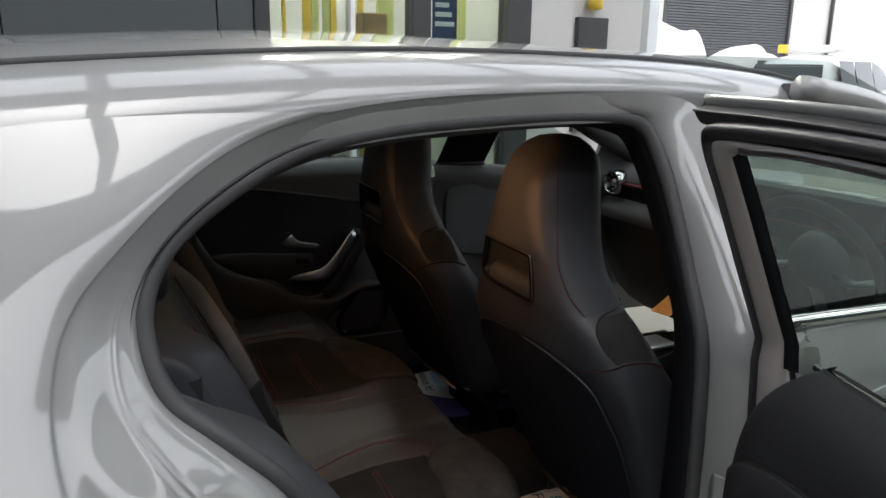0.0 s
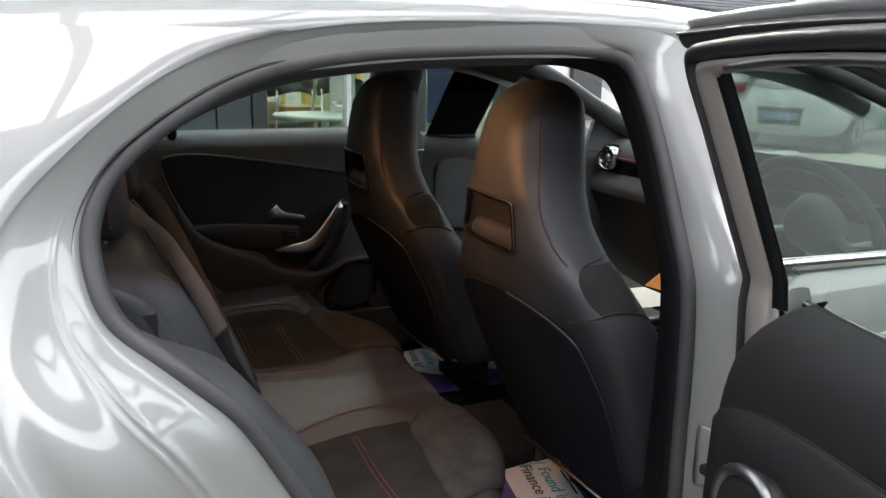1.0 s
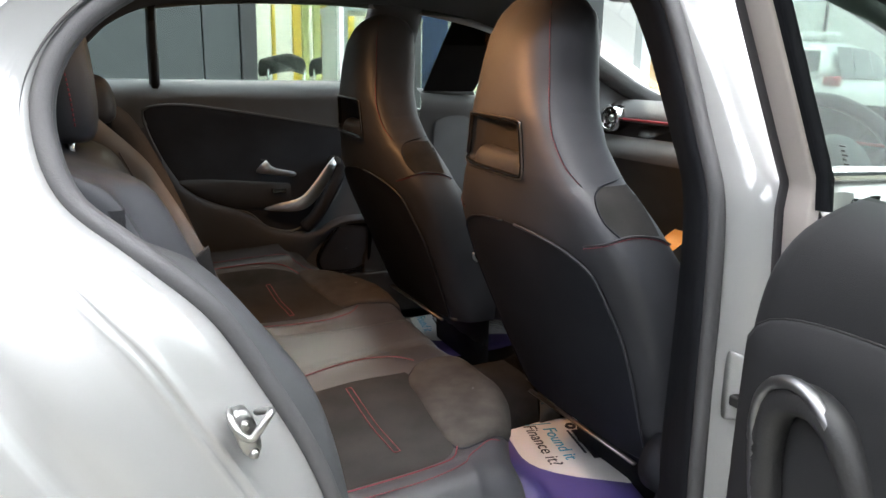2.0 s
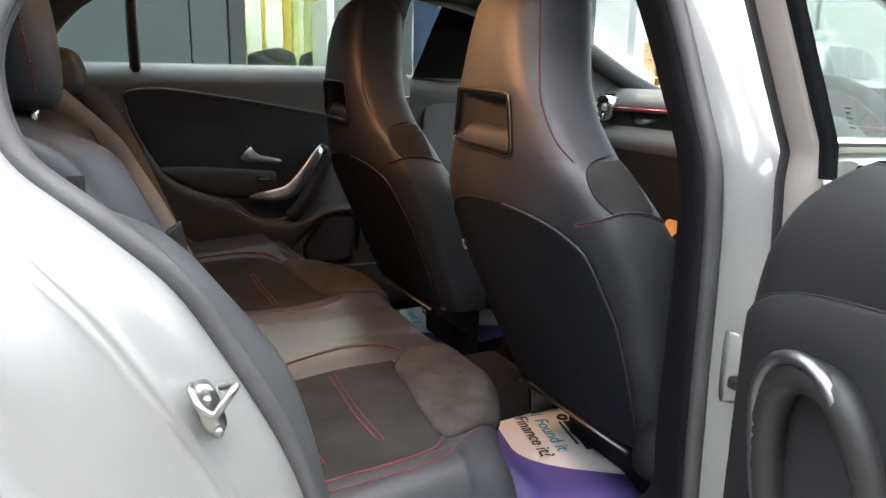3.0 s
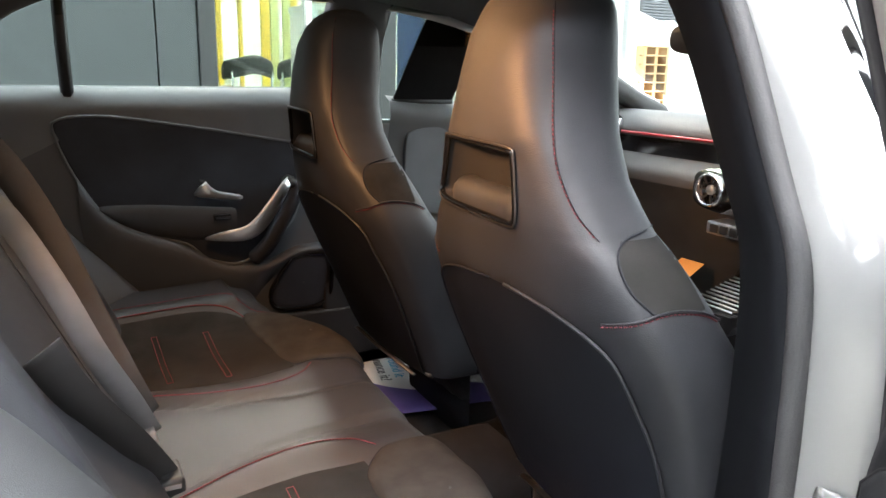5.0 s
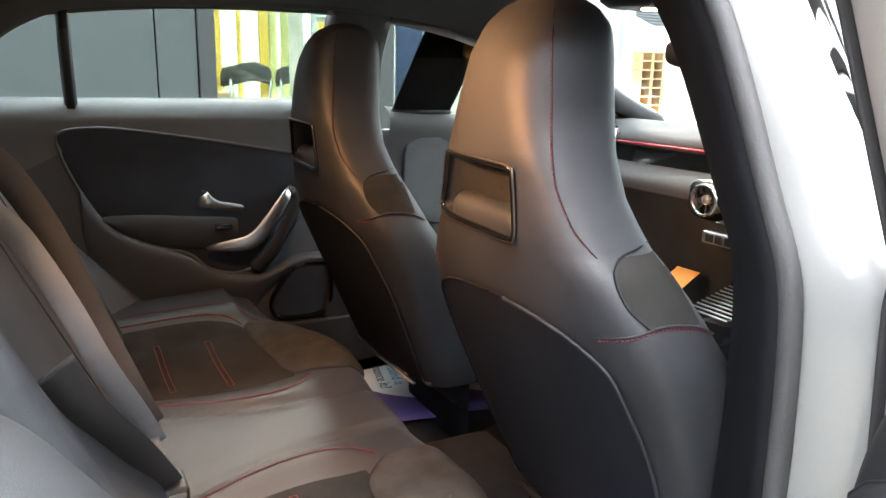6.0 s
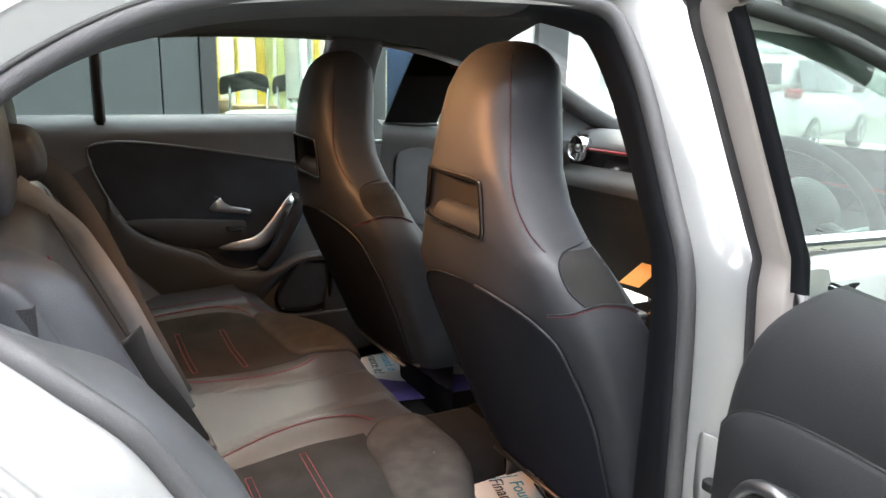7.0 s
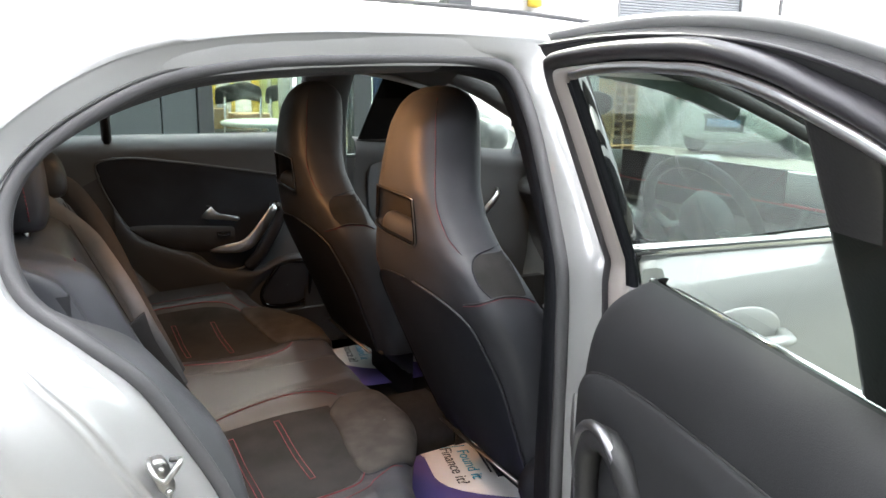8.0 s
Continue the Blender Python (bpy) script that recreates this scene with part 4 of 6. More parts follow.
# ---- front seats ----
def front_seat(cy, label):
    """A sports seat with the headrest in one piece with the backrest; its back faces -x."""
    hw = [(0.40, 0.222), (0.50, 0.240), (0.62, 0.256), (0.72, 0.268), (0.78, 0.272), (0.82, 0.268), (0.855, 0.257), (0.88, 0.240), (0.925, 0.202), (0.945, 0.178), (0.97, 0.160), (1.0, 0.142), (1.05, 0.119), (1.12, 0.094), (1.17, 0.084), (1.205, 0.075), (1.228, 0.058), (1.240, 0.036), (1.244, 0.012)]
    xb = [(0.40, 0.225), (0.5, 0.175), (0.62, 0.125), (0.74, 0.075), (0.85, 0.030), (0.95, 0.002), (1.05, -0.014), (1.12, -0.012), (1.17, -0.002), (1.205, 0.014), (1.228, 0.036), (1.240, 0.06), (1.244, 0.08)]
    xf = [(0.40, 0.42), (0.62, 0.335), (0.74, 0.275), (0.85, 0.200), (0.94, 0.160), (1.0, 0.142), (1.06, 0.141), (1.12, 0.150), (1.17, 0.152), (1.205, 0.150), (1.228, 0.135), (1.240, 0.120), (1.244, 0.105)]
    deep = [(0.40, 0.08), (0.90, 0.075), (1.03, 0.070), (1.12, 0.075), (1.20, 0.065), (1.228, 0.045), (1.244, 0.012)]
    sharp = [(0.85, 0.62), (0.93, 0.60), (0.97, 0.58), (1.04, 0.60), (1.12, 0.66), (1.2, 0.72)]

    def section(z, n=36):
        """The seat's outline at one height, as (x, y) points: rounded back, straight sides, hollow front."""
        w, b, f = lerp(hw, z), lerp(xb, z), lerp(xf, z)
        xs_, eb = b + lerp(deep, z), lerp(sharp, z)
        ring = []
        for k in range(n):
            q = 2 * math.pi * k / n
            c, s = math.cos(q), math.sin(q)
            if c < 0:
                px = xs_ - (xs_ - b) * abs(c) ** eb
                py = w * math.copysign(abs(s) ** eb, s)
            else:
                px = xs_ + (f - xs_) * c ** 0.5
                py = w * math.copysign(abs(s) ** 0.5, s)
                if z < 0.93:
                    px -= 0.05 * max(0, 1 - (py / w / 0.75) ** 2) * c
            ring.append((px, py))
        return ring

    low_z = 0.445 if cy < 0 else 0.482
    zz = [low_z, low_z + 0.005, low_z + 0.02, 0.515, 0.54, 0.58, 0.62, 0.66, 0.70, 0.74, 0.77, 0.80, 0.825, 0.85, 0.87, 0.89, 0.905, 0.92, 0.93]
    zz += [0.935 + 0.005 * k for k in range(25)] + [1.07, 1.09, 1.11, 1.13, 1.15, 1.17, 1.185, 1.197, 1.208, 1.217, 1.225, 1.231, 1.236, 1.240, 1.2425, 1.244]
    out = [(-0.066, 1.037), (0.0, 1.040), (0.075, 1.041), (0.092, 1.034), (0.128, 0.968), (0.118, 0.953), (0.0, 0.948), (-0.056, 0.946), (-0.070, 0.954), (-0.074, 0.99), (-0.074, 1.028)]
    loop = [(p.x, p.y) for p in spline([(a, b, 0) for a, b in out], 60, True)]

    def inside(y, z):
        odd = False
        for (a, b), (c, d) in zip(loop, loop[1:] + loop[:1]):
            if (b > z) != (d > z) and y < (c - a) * (z - b) / (d - b) + a:
                odd = not odd
        return odd

    bm = loft([[(px, cy + py, z) for px, py in section(z, 128)] for z in zz])
    gone = [f for f in bm.faces if f.calc_center_median().x < 0.06 and inside(f.calc_center_median().y - cy, f.calc_center_median().z)]
    bmesh.ops.delete(bm, geom=gone, context="FACES")
    seat = part("front_seat", bm, LEATHER, car, label)

    def back(y, z, out=0.0):
        """A place on the seat's back."""
        half = sorted((py, px) for px, py in section(z, 144)[36:109])
        return Vector((lerp(half, y) - out, cy + y, z))

    def flank(x, z, s, out=0.0):
        """A place on the seat's side, s = -1 or 1."""
        w, b, f = lerp(hw, z), lerp(xb, z), lerp(xf, z)
        m, eb = b + lerp(deep, z), lerp(sharp, z)
        if x < m:
            y = w * math.sqrt(max(0, 1 - min(1, (m - x) / (m - b)) ** (2 / eb))) ** eb
        else:
            y = w * math.sqrt(max(0, 1 - min(1, (x - m) / (f - m)) ** 4)) ** 0.5
        return Vector((x - 0.4 * out, cy + s * (y + out), z))

    # carrying recess in the back: rim, bright line, pocket and padded ledge
    part("recess_frame", tube([back(y, z, 0.001) for y, z in loop], 0.0042, 8, True), PIANO, seat, "dark recess surround")
    cyy = 0.02
    part("recess_edge", tube([back(cyy + (y - cyy) * 1.045, 1.0 + (z - 1.0) * 1.06, 0.004) for y, z in loop], 0.0016, 6, True), GUNMETAL, seat)
    rings2 = []
    for s, d in ((1.0, 0.002), (0.97, -0.006), (0.92, -0.018), (0.82, -0.028), (0.6, -0.040), (0.3, -0.044), (0.02, -0.044)):
        rings2.append([back(cyy + (y - cyy) * s, 0.998 + (z - 0.998) * s, d) for y, z in loop])
    # leather pocket in near-black trim, so its shade sits in the colour
    part("recess", loft(rings2, True, False), DOORCARD, seat, "leather recess pocket with its shade put into a near-black colour")
    lip = [back(y, z, -0.030) for y, z in ((-0.062, 0.960), (-0.03, 0.956), (0.03, 0.956), (0.08, 0.958), (0.112, 0.964))]
    part("recess_lip", tube(spline(lip, 20), 0.026, 14, taper=[0.55, 0.88] + [1] * 16 + [0.88, 0.55]), LEATHER, seat, "padded leather lip")
    # hard back shell below
    shell = []
    for z in (low_z + 0.007, low_z + 0.03, 0.54, 0.62, 0.70, 0.76, 0.79, 0.815, 0.838, 0.852, 0.858):
        ww = lerp([(0.40, 0.180), (0.45, 0.190), (0.60, 0.215), (0.70, 0.224), (0.78, 0.215), (0.815, 0.20), (0.838, 0.16), (0.852, 0.10), (0.858, 0.02)], z)
        shell.append([back(ww * k / 8, z, 0.006) for k in range(-8, 9)])
    part("back_shell", loft(shell, False, False), SHELL, seat, "matt black hard back panel")
    # one piping, shaded by colour: highlight side in leather, dim side in shell black
    for end, cover in ((0, LEATHER), (-1, SHELL)):
        part("shell_piping", tube(spline([q[end] for q in shell], 40), 0.0024, 6), cover, seat)
    # seams
    for s in (1, -1):
        head = []
        for fy, z in ((0.92, 1.222), (0.955, 1.18), (0.975, 1.12), (0.965, 1.07), (0.95, 1.03), (0.945, 1.0), (0.955, 0.97), (0.98, 0.945)):
            head.append(back(s * fy * lerp(hw, z), z, 0.001))
        part("head_seam", stitches(spline(head, 80), 0.0009, 0.0055), REDTHREAD if s < 0 else GREYTHREAD, seat)
        part("seam_groove", tube([p + Vector((0.0006, s * 0.0022, 0)) for p in spline(head, 40)], 0.0007, 5), SHELL, seat)
        lowr = [flank(x, z, s, 0.001) for x, z in ((0.040, 0.852), (0.050, 0.862), (0.062, 0.869), (0.080, 0.874), (0.106, 0.874), (0.140, 0.868), (0.165, 0.856))]
        part("shoulder_seam", stitches(spline(lowr, 40), 0.0009, 0.006), REDTHREAD, seat)
        part("shoulder_piping", tube([p + Vector((0, 0, 0.0035)) for p in spline(lowr, 24)], 0.0016, 5), LEATHER, seat)
        arc_ = [flank(x, z, s, 0.001) for x, z in ((0.135, 0.953), (0.105, 0.950), (0.080, 0.945), (0.062, 0.937), (0.053, 0.926), (0.052, 0.911), (0.056, 0.895), (0.066, 0.882), (0.074, 0.874))]
        part("patch_seam", tube(spline(arc_, 24), 0.0016, 5), SHELL, seat)
        pad = []
        for k in range(9):
            z = 0.874 + 0.070 * k / 8
            x0 = smooth_lerp([(0.874, 0.072), (0.881, 0.066), (0.895, 0.057), (0.911, 0.053), (0.926, 0.054), (0.940, 0.061), (0.947, 0.076)], z)
            pad.append([flank(x0 + (0.145 - x0) * j / 8, z, s, 0.0018) for j in range(9)])
        part("shoulder_pad", loft(pad, False, False), SUEDE, seat)
    # lower trim strip, recliner cover, cushion
    back_x = lerp(xb, low_z)
    part("base_strip", tube([(back_x + 0.022, cy - 0.21, low_z + 0.003), (back_x + 0.005, cy, low_z + 0.007), (back_x + 0.022, cy + 0.21, low_z + 0.003)], 0.012, 6, flat=0.5), BLACKPL, seat)
    part("base_line", tube([(back_x - 0.003, cy - 0.17, low_z - 0.005), (back_x - 0.018, cy, low_z + 0.007), (back_x - 0.003, cy + 0.17, low_z - 0.005)], 0.006, 6, flat=0.6), GUNMETAL, seat)
    if cy < 0:
        part("recliner_cover", lathe([(0.01, -0.05), (0.034, -0.046), (0.038, -0.036), (0.046, -0.034), (0.055, -0.025), (0.058, 0.0), (0.058, 0.03)], (0.215, cy - 0.255, 0.475), "y", 24), SHELL, seat)
    cush = []
    for x, w, z0, z1 in ((0.30, 0.20, 0.36, 0.52), (0.40, 0.25, 0.33, 0.54), (0.55, 0.26, 0.33, 0.55), (0.70, 0.255, 0.33, 0.56), (0.78, 0.23, 0.36, 0.55), (0.81, 0.18, 0.42, 0.50)):
        cush.append([(x, cy + a, b) for a, b in superring(0, (z0 + z1) / 2, w, (z1 - z0) / 2, 24, 0.5)])
    part("seat_cushion", loft(cush), LEATHER, seat, sub=1)
    part("seat_base", loft([[(x, cy + a, b) for a, b in superring(0, 0.36, w, 0.09, 20, 0.4)] for x, w in ((0.33, 0.17), (0.36, 0.20), (0.74, 0.20))]), SHELL, seat)
    part("seat_rail", box(0.40, 0.75, cy - 0.20, cy - 0.16, 0.27, 0.34), BLACKPL, seat, smooth=False)
    part("seat_rail", box(0.40, 0.75, cy + 0.16, cy + 0.20, 0.27, 0.34), BLACKPL, seat, smooth=False)
    if cy > 0:
        part("bag_hook", tube([Vector((0.231, cy - 0.265, 0.672)) + Vector((0.016 * math.sin(q), -0.004, 0.018 * math.cos(q))) for q in [0.3 + 0.25 * k for k in range(20)]], 0.003, 6), SATIN, seat, "small satin bag hook")
    return seat


front_seat(-0.400, "black leather driver's sports seat, seen from behind")
front_seat(0.340, "black leather passenger sports seat, seen from behind")


# ---- rear bench ----
INNER = [(-0.46, 0.21), (-0.36, 0.172), (-0.25, 0.132), (-0.15, 0.118), (-0.085, 0.138), (-0.060, 0.175)]
FOLD = [(-0.46, 0.165), (-0.35, 0.135), (-0.24, 0.098), (-0.13, 0.076), (0.0, 0.070), (0.2, 0.075)]
SUEDE_IN = [(-0.46, 0.225), (-0.30, 0.195), (-0.18, 0.180), (-0.09, 0.190)]
OUTER = [(-0.46, 0.530), (-0.25, 0.532), (-0.176, 0.526), (-0.11, 0.503), (-0.072, 0.468)]


def bump(v, c, w):
    return math.exp(-((v - c) / w) ** 2)


def bz(x, y):
    """Height of the bench, which leans a little with the parked car."""
    a = abs(y)
    z = 0.517 + 0.05 * y + 0.05 * (x + 0.2)
    fold, red = curve(FOLD, x), curve(INNER, min(x, -0.06))
    z += 0.005 * smooth_lerp([(fold, 1), (fold + 0.005, 0)], a) - 0.006 * bump(a, fold, 0.006)
    z += 0.012 * smooth_lerp([(fold, 0), (red - 0.01, 1)], a) * smooth_lerp([(red, 1), (red + 0.07, 0)], a) * smooth_lerp([(-0.06, 1), (0.04, 0.3)], x)
    z -= 0.009 * bump(a, 0.34, 0.09) * smooth_lerp([(-0.16, 1), (-0.09, 0)], x)
    z += 0.013 * smooth_lerp([(0.50, 0), (0.545, 1)], a) * smooth_lerp([(-0.10, 1), (0.0, 0.2)], x)
    if y < 0:
        z -= 0.10 * max(0.0, (a - 0.565) / 0.06) ** 2
    else:
        z += 0.034 * smooth_lerp([(0.46, 0), (0.56, 1)], a) * smooth_lerp([(-0.08, 1), (0.02, 0.2)], x)
    return z


def bench(x, y, out=0.0):
    """A place on the bench: x runs forward over the top, then down the rounded front."""
    cut = 0.10 * smooth_lerp([(0.27, 0), (0.60, 1)], abs(y))
    lead = 0.018 * bump(abs(y), 0.32, 0.13) + 0.012
    if x <= 0.0:
        return Vector((x + (lead - cut) * smooth_lerp([(-0.16, 0), (0.0, 1)], x), y, bz(x, y) + out))
    q = min(1.0, x / 0.12)
    a = q * math.pi / 2
    p = Vector((0.05 * math.sin(a) - cut + lead, y, bz(0.0, y) - 0.055 * (1 - math.cos(a))))
    p += Vector((math.sin(a), 0, math.cos(a))) * out
    if x > 0.12:
        p.z -= (x - 0.12)
        p.x -= (x - 0.12) * 0.45
    return p


us = [-0.46 + 0.02 * k for k in range(24)] + [0.015 * k for k in range(1, 9)] + [0.15, 0.20, 0.27]
ys = [-0.625 + 0.0125 * k for k in range(104)]
rear_bench = part("rear_bench", loft([[bench(u, y) for u in us] for y in ys], False, False), LEATHER, car, "black leather rear bench with microfibre panels and red stitching")
ROLL = [(-0.106, 0.30), (-0.100, 0.235), (-0.078, 0.196), (-0.035, 0.178), (0.03, 0.174), (0.085, 0.178), (0.105, 0.20), (0.108, 0.30), (0.106, 0.40), (0.095, 0.450), (0.05, 0.472), (0.0, 0.488), (-0.05, 0.494), (-0.090, 0.484), (-0.108, 0.45), (-0.110, 0.38)]
ROLLS = [(p.x, p.y) for p in spline([(a, b, 0) for a, b in ROLL], 72, True)]
for s in (-1, 1):
    panel_rows = []
    for i in range(25):
        x = -0.44 + 0.352 * i / 24
        a0, a1 = curve(SUEDE_IN, x), curve(OUTER, min(x, -0.072)) - 0.012
        panel_rows.append([bench(x, s * (a0 + (a1 - a0) * j / 20), 0.0026 if 0 < j < 20 else 0.0006) for j in range(21)])
    part("cushion_panel", loft(panel_rows, False, False), SUEDE, rear_bench, "dark microfibre panel")
    rings = []
    for q, o in ((1.0, -0.002), (0.985, 0.004), (0.96, 0.007), (0.91, 0.0095), (0.82, 0.0115), (0.65, 0.0125), (0.4, 0.013), (0.2, 0.013), (0.02, 0.013)):
        rings.append([bench(-0.02 + (x + 0.02) * q, s * (0.33 + (a - 0.33) * q), o) for x, a in ROLLS])
    part("knee_roll", loft(rings, True, False), KNEE, rear_bench, "worn microfibre knee roll")
    part("roll_seam", tube([bench(x, s * a, 0.0008) for x, a in ROLLS], 0.0018, 6, True), SHELL, rear_bench)
    for x, a0, a1 in ((-0.313, 0.232, 0.470), (-0.206, 0.205, 0.450)):
        loop_ = [bench(x + dx, s * a, 0.0036) for dx, a in [(-0.0055, a0 + (a1 - a0) * k / 14) for k in range(15)] + [(0.0055, a1 - (a1 - a0) * k / 14) for k in range(15)]]
        part("stitch_line", tube(loop_, 0.0009, 5, True), REDTHREAD, rear_bench)
    inner = [bench(-0.42 + 0.36 * k / 40, s * curve(INNER, -0.42 + 0.36 * k / 40), 0.0012) for k in range(41)]
    part("red_seam", stitches(inner, 0.0013, 0.0055, 0.2), REDTHREAD, rear_bench)
    outer = [bench(-0.42 + 0.348 * k / 40, s * curve(OUTER, -0.42 + 0.348 * k / 40), 0.0015) for k in range(41)]
    part("red_seam", tube(outer, 0.0013, 5), REDTHREAD, rear_bench)
    edge_ = spline([bench(x, s * a, 0.0012) for x, a in ((-0.40, 0.560), (-0.30, 0.562), (-0.20, 0.561), (-0.12, 0.548), (-0.06, 0.525), (-0.02, 0.505), (0.01, 0.49), (0.05, 0.485))], 60)
    part("red_seam", stitches(edge_, 0.0011, 0.006, 0.3), REDTHREAD, rear_bench)


def backrest(s, y, out=0.0):
    """A place on the rear backrest; s runs up from the cushion."""
    x = -0.385 - 0.45 * s * 0.5
    z = 0.52 + s * 0.5
    roll = smooth_lerp([(0.90, 0), (1.05, 1)], s)
    x -= 0.06 * roll
    x += 0.028 * smooth_lerp([(0.44, 0), (0.53, 1)], abs(y)) * smooth_lerp([(0.56, 1), (0.60, -0.6)], abs(y)) * (1 - roll) + 0.008 * math.exp(-((abs(y) - 0.15) / 0.05) ** 2)
    return Vector((x + out * 0.93, y, z - 0.02 * roll + out * 0.35))


ss = [-0.1, 0.0, 0.1, 0.2, 0.3, 0.4, 0.5, 0.6, 0.7, 0.8, 0.9, 0.94, 0.98, 1.02, 1.05]
rows = [[backrest(q, y) for q in ss] for y in ys]
rows = [[p + Vector((-0.16, 0.01, 0)) for p in rows[0]]] + rows + [[p + Vector((-0.16, -0.01, 0)) for p in rows[-1]]]
back_ob = part("rear_backrest", loft(rows, False, False), LEATHER, car, "black leather rear backrest", sub=1)
for s in (-1, 1):
    rows = []
    for z, xa in ((0.36, -0.30), (0.42, -0.34), (0.50, -0.38), (0.58, -0.42), (0.69, -0.455), (0.785, -0.495), (0.856, -0.53), (0.895, -0.56), (0.932, -0.60), (0.961, -0.63), (0.99, -0.66), (1.03, -0.685), (1.08, -0.70), (1.14, -0.70)):
        b = -0.385 - 0.45 * (z - 0.52)
        if s > 0:
            xa = smooth_lerp([(0.36, -0.22), (0.50, -0.25), (0.56, -0.29), (0.65, -0.39), (0.785, -0.495), (0.90, -0.555), (1.0, xa)], z)
        b += (xa - 0.07 - b) * smooth_lerp([(0.88, 0), (1.0, 1)], z)
        rows.append([(b - 0.05, s * 0.53, z), (b, s * 0.575, z), ((b + xa) / 2 + 0.006, s * 0.635, z), (xa + 0.012, s * 0.685, z), (xa - 0.02, s * 0.71, z), (xa - 0.06, s * 0.72, z)])
    part("side_bolster", loft(rows, False, False), LINER, back_ob, "dark soft side bolster", sub=1)
part("parcel_shelf", box(-1.3, -0.60, -0.62, 0.62, 0.90, 0.96), CARPET, car, smooth=False)
for s in (-1, 1):
    part("back_seam", tube([backrest(0.02 + 0.88 * i / 16, s * 0.14, 0.003) for i in range(17)], 0.0011, 5), GREYTHREAD, back_ob)
    part("back_seam", tube([backrest(0.02 + 0.88 * i / 16, s * 0.435, 0.003) for i in range(17)], 0.0011, 5), REDTHREAD if s < 0 else GREYTHREAD, back_ob)


def headrest(x0, y, w, h, z0):
    rings = []
    for q, sw, d in ((0.0, 0.80, 0.6), (0.06, 0.93, 0.85), (0.2, 1, 1), (0.5, 1, 1.05), (0.8, 0.97, 0.95), (0.94, 0.85, 0.75), (1.0, 0.6, 0.4)):
        z = z0 + h * q
        rings.append([(a - 0.10 * (z - z0), b, z) for a, b in superring(x0, y, 0.045 * d, w * sw, 20, 0.55)])
    hr = part("headrest", loft(rings), LEATHER, back_ob, sub=1)
    for dy in (-0.05, 0.05):
        part("headrest_post", tube([(x0, y + dy, z0 - 0.05), (x0, y + dy, z0 + 0.03)], 0.006), CHROME, hr)
    return hr


headrest(-0.648, -0.34, 0.13, 0.235, 1.012)
headrest(-0.652, 0.36, 0.13, 0.19, 1.018)
_seam = spline([(-0.640, -0.4705, 1.040), (-0.643, -0.4712, 1.08), (-0.648, -0.4712, 1.12), (-0.652, -0.470, 1.16), (-0.656, -0.466, 1.19)], 40)
part("red_seam", stitches(_seam, 0.0011, 0.006), REDTHREAD, back_ob)
headrest(-0.612, 0.0, 0.105, 0.085, 1.012)


# belts
def strap(pts, w, name, m=BELT, side=(0, 1, 0)):
    P = spline(pts, 40)
    rows_ = []
    for i, p in enumerate(P):
        d = (P[min(i + 1, 39)] - P[max(i - 1, 0)]).normalized()
        n = Vector(side) - d * d.dot(Vector(side))
        n.normalize()
        rows_.append([p - n * w / 2, p, p + n * w / 2])
    ob = part(name, loft(rows_, False, False), m, car)
    so = ob.modifiers.new("thick", "SOLIDIFY")
    so.thickness = 0.002
    return ob


strap([(-0.62, -0.15, 1.02), (-0.552, -0.125, 0.95), (-0.522, -0.118, 0.902), (-0.485, -0.15, 0.83), (-0.450, -0.16, 0.745), (-0.410, -0.11, 0.65), (-0.380, -0.060, 0.568)], 0.034, "seat_belt", side=(1, 0.35, 0.3))["label"] = "grey woven centre seat belt"
strap([(-0.62, 0.02, 1.03), (-0.565, 0.05, 1.01), (-0.504, 0.07, 0.90), (-0.447, 0.03, 0.747), (-0.405, -0.02, 0.64), (-0.380, -0.01, 0.575)], 0.047, "seat_belt", DARKBELT, side=(1, 0.5, 0.3))["label"] = "black woven seat belt hanging by the backrest"
strap([(-0.505, -0.45, 0.862), (-0.486, -0.38, 0.795), (-0.460, -0.31, 0.730), (-0.418, -0.22, 0.640), (-0.376, -0.13, 0.539), (-0.368, -0.115, 0.515)], 0.040, "seat_belt", DARKBELT, side=(0.6, 0.1, 0.5))["label"] = "black woven lap belt beside the buckle"
part("belt_tongue", loft([[(x + 0.2 * (z - 0.55) * -1, y0 + a, z) for x, a in superring(-0.378, 0, 0.008, w, 16, 0.5)] for z, w, y0 in ((0.510, 0.017, -0.094), (0.525, 0.020, -0.088), (0.560, 0.026, -0.070), (0.578, 0.028, -0.062), (0.584, 0.024, -0.060))]), TONGUE, car, "grey belt tongue")
part("tongue_label", box(-0.3935, -0.3925, -0.094, -0.050, 0.571, 0.575), REDTHREAD, car, smooth=False)
part("belt_buckle", box(-0.405, -0.345, -0.145, -0.075, 0.49, 0.530), BLACKPL, car, smooth=False, bevel=0.008)
part("buckle_button", box(-0.398, -0.352, -0.149, -0.144, 0.516, 0.523), CHROME, car, smooth=False)

# ---- dashboard ----
dash, dash_low = [], []
for y in (-0.74, -0.5, -0.25, 0.0, 0.15, 0.3, 0.5, 0.74):
    dash.append([(1.50, y, 0.985), (1.32, y, 1.005), (1.18, y, 1.025), (1.10, y, 1.01), (1.065, y, 0.965), (1.085, y, 0.945), (1.095, y, 0.905), (1.07, y, 0.89), (1.045, y, 0.87), (1.038, y, 0.85), (1.045, y, 0.825)])
    dash_low.append([(1.047, y, 0.827), (1.058, y, 0.80), (1.072, y, 0.785), (1.10, y, 0.72), (1.15, y, 0.60), (1.25, y, 0.45)])
GREYTRIM = bpy.data.materials["grey_soft_trim"]
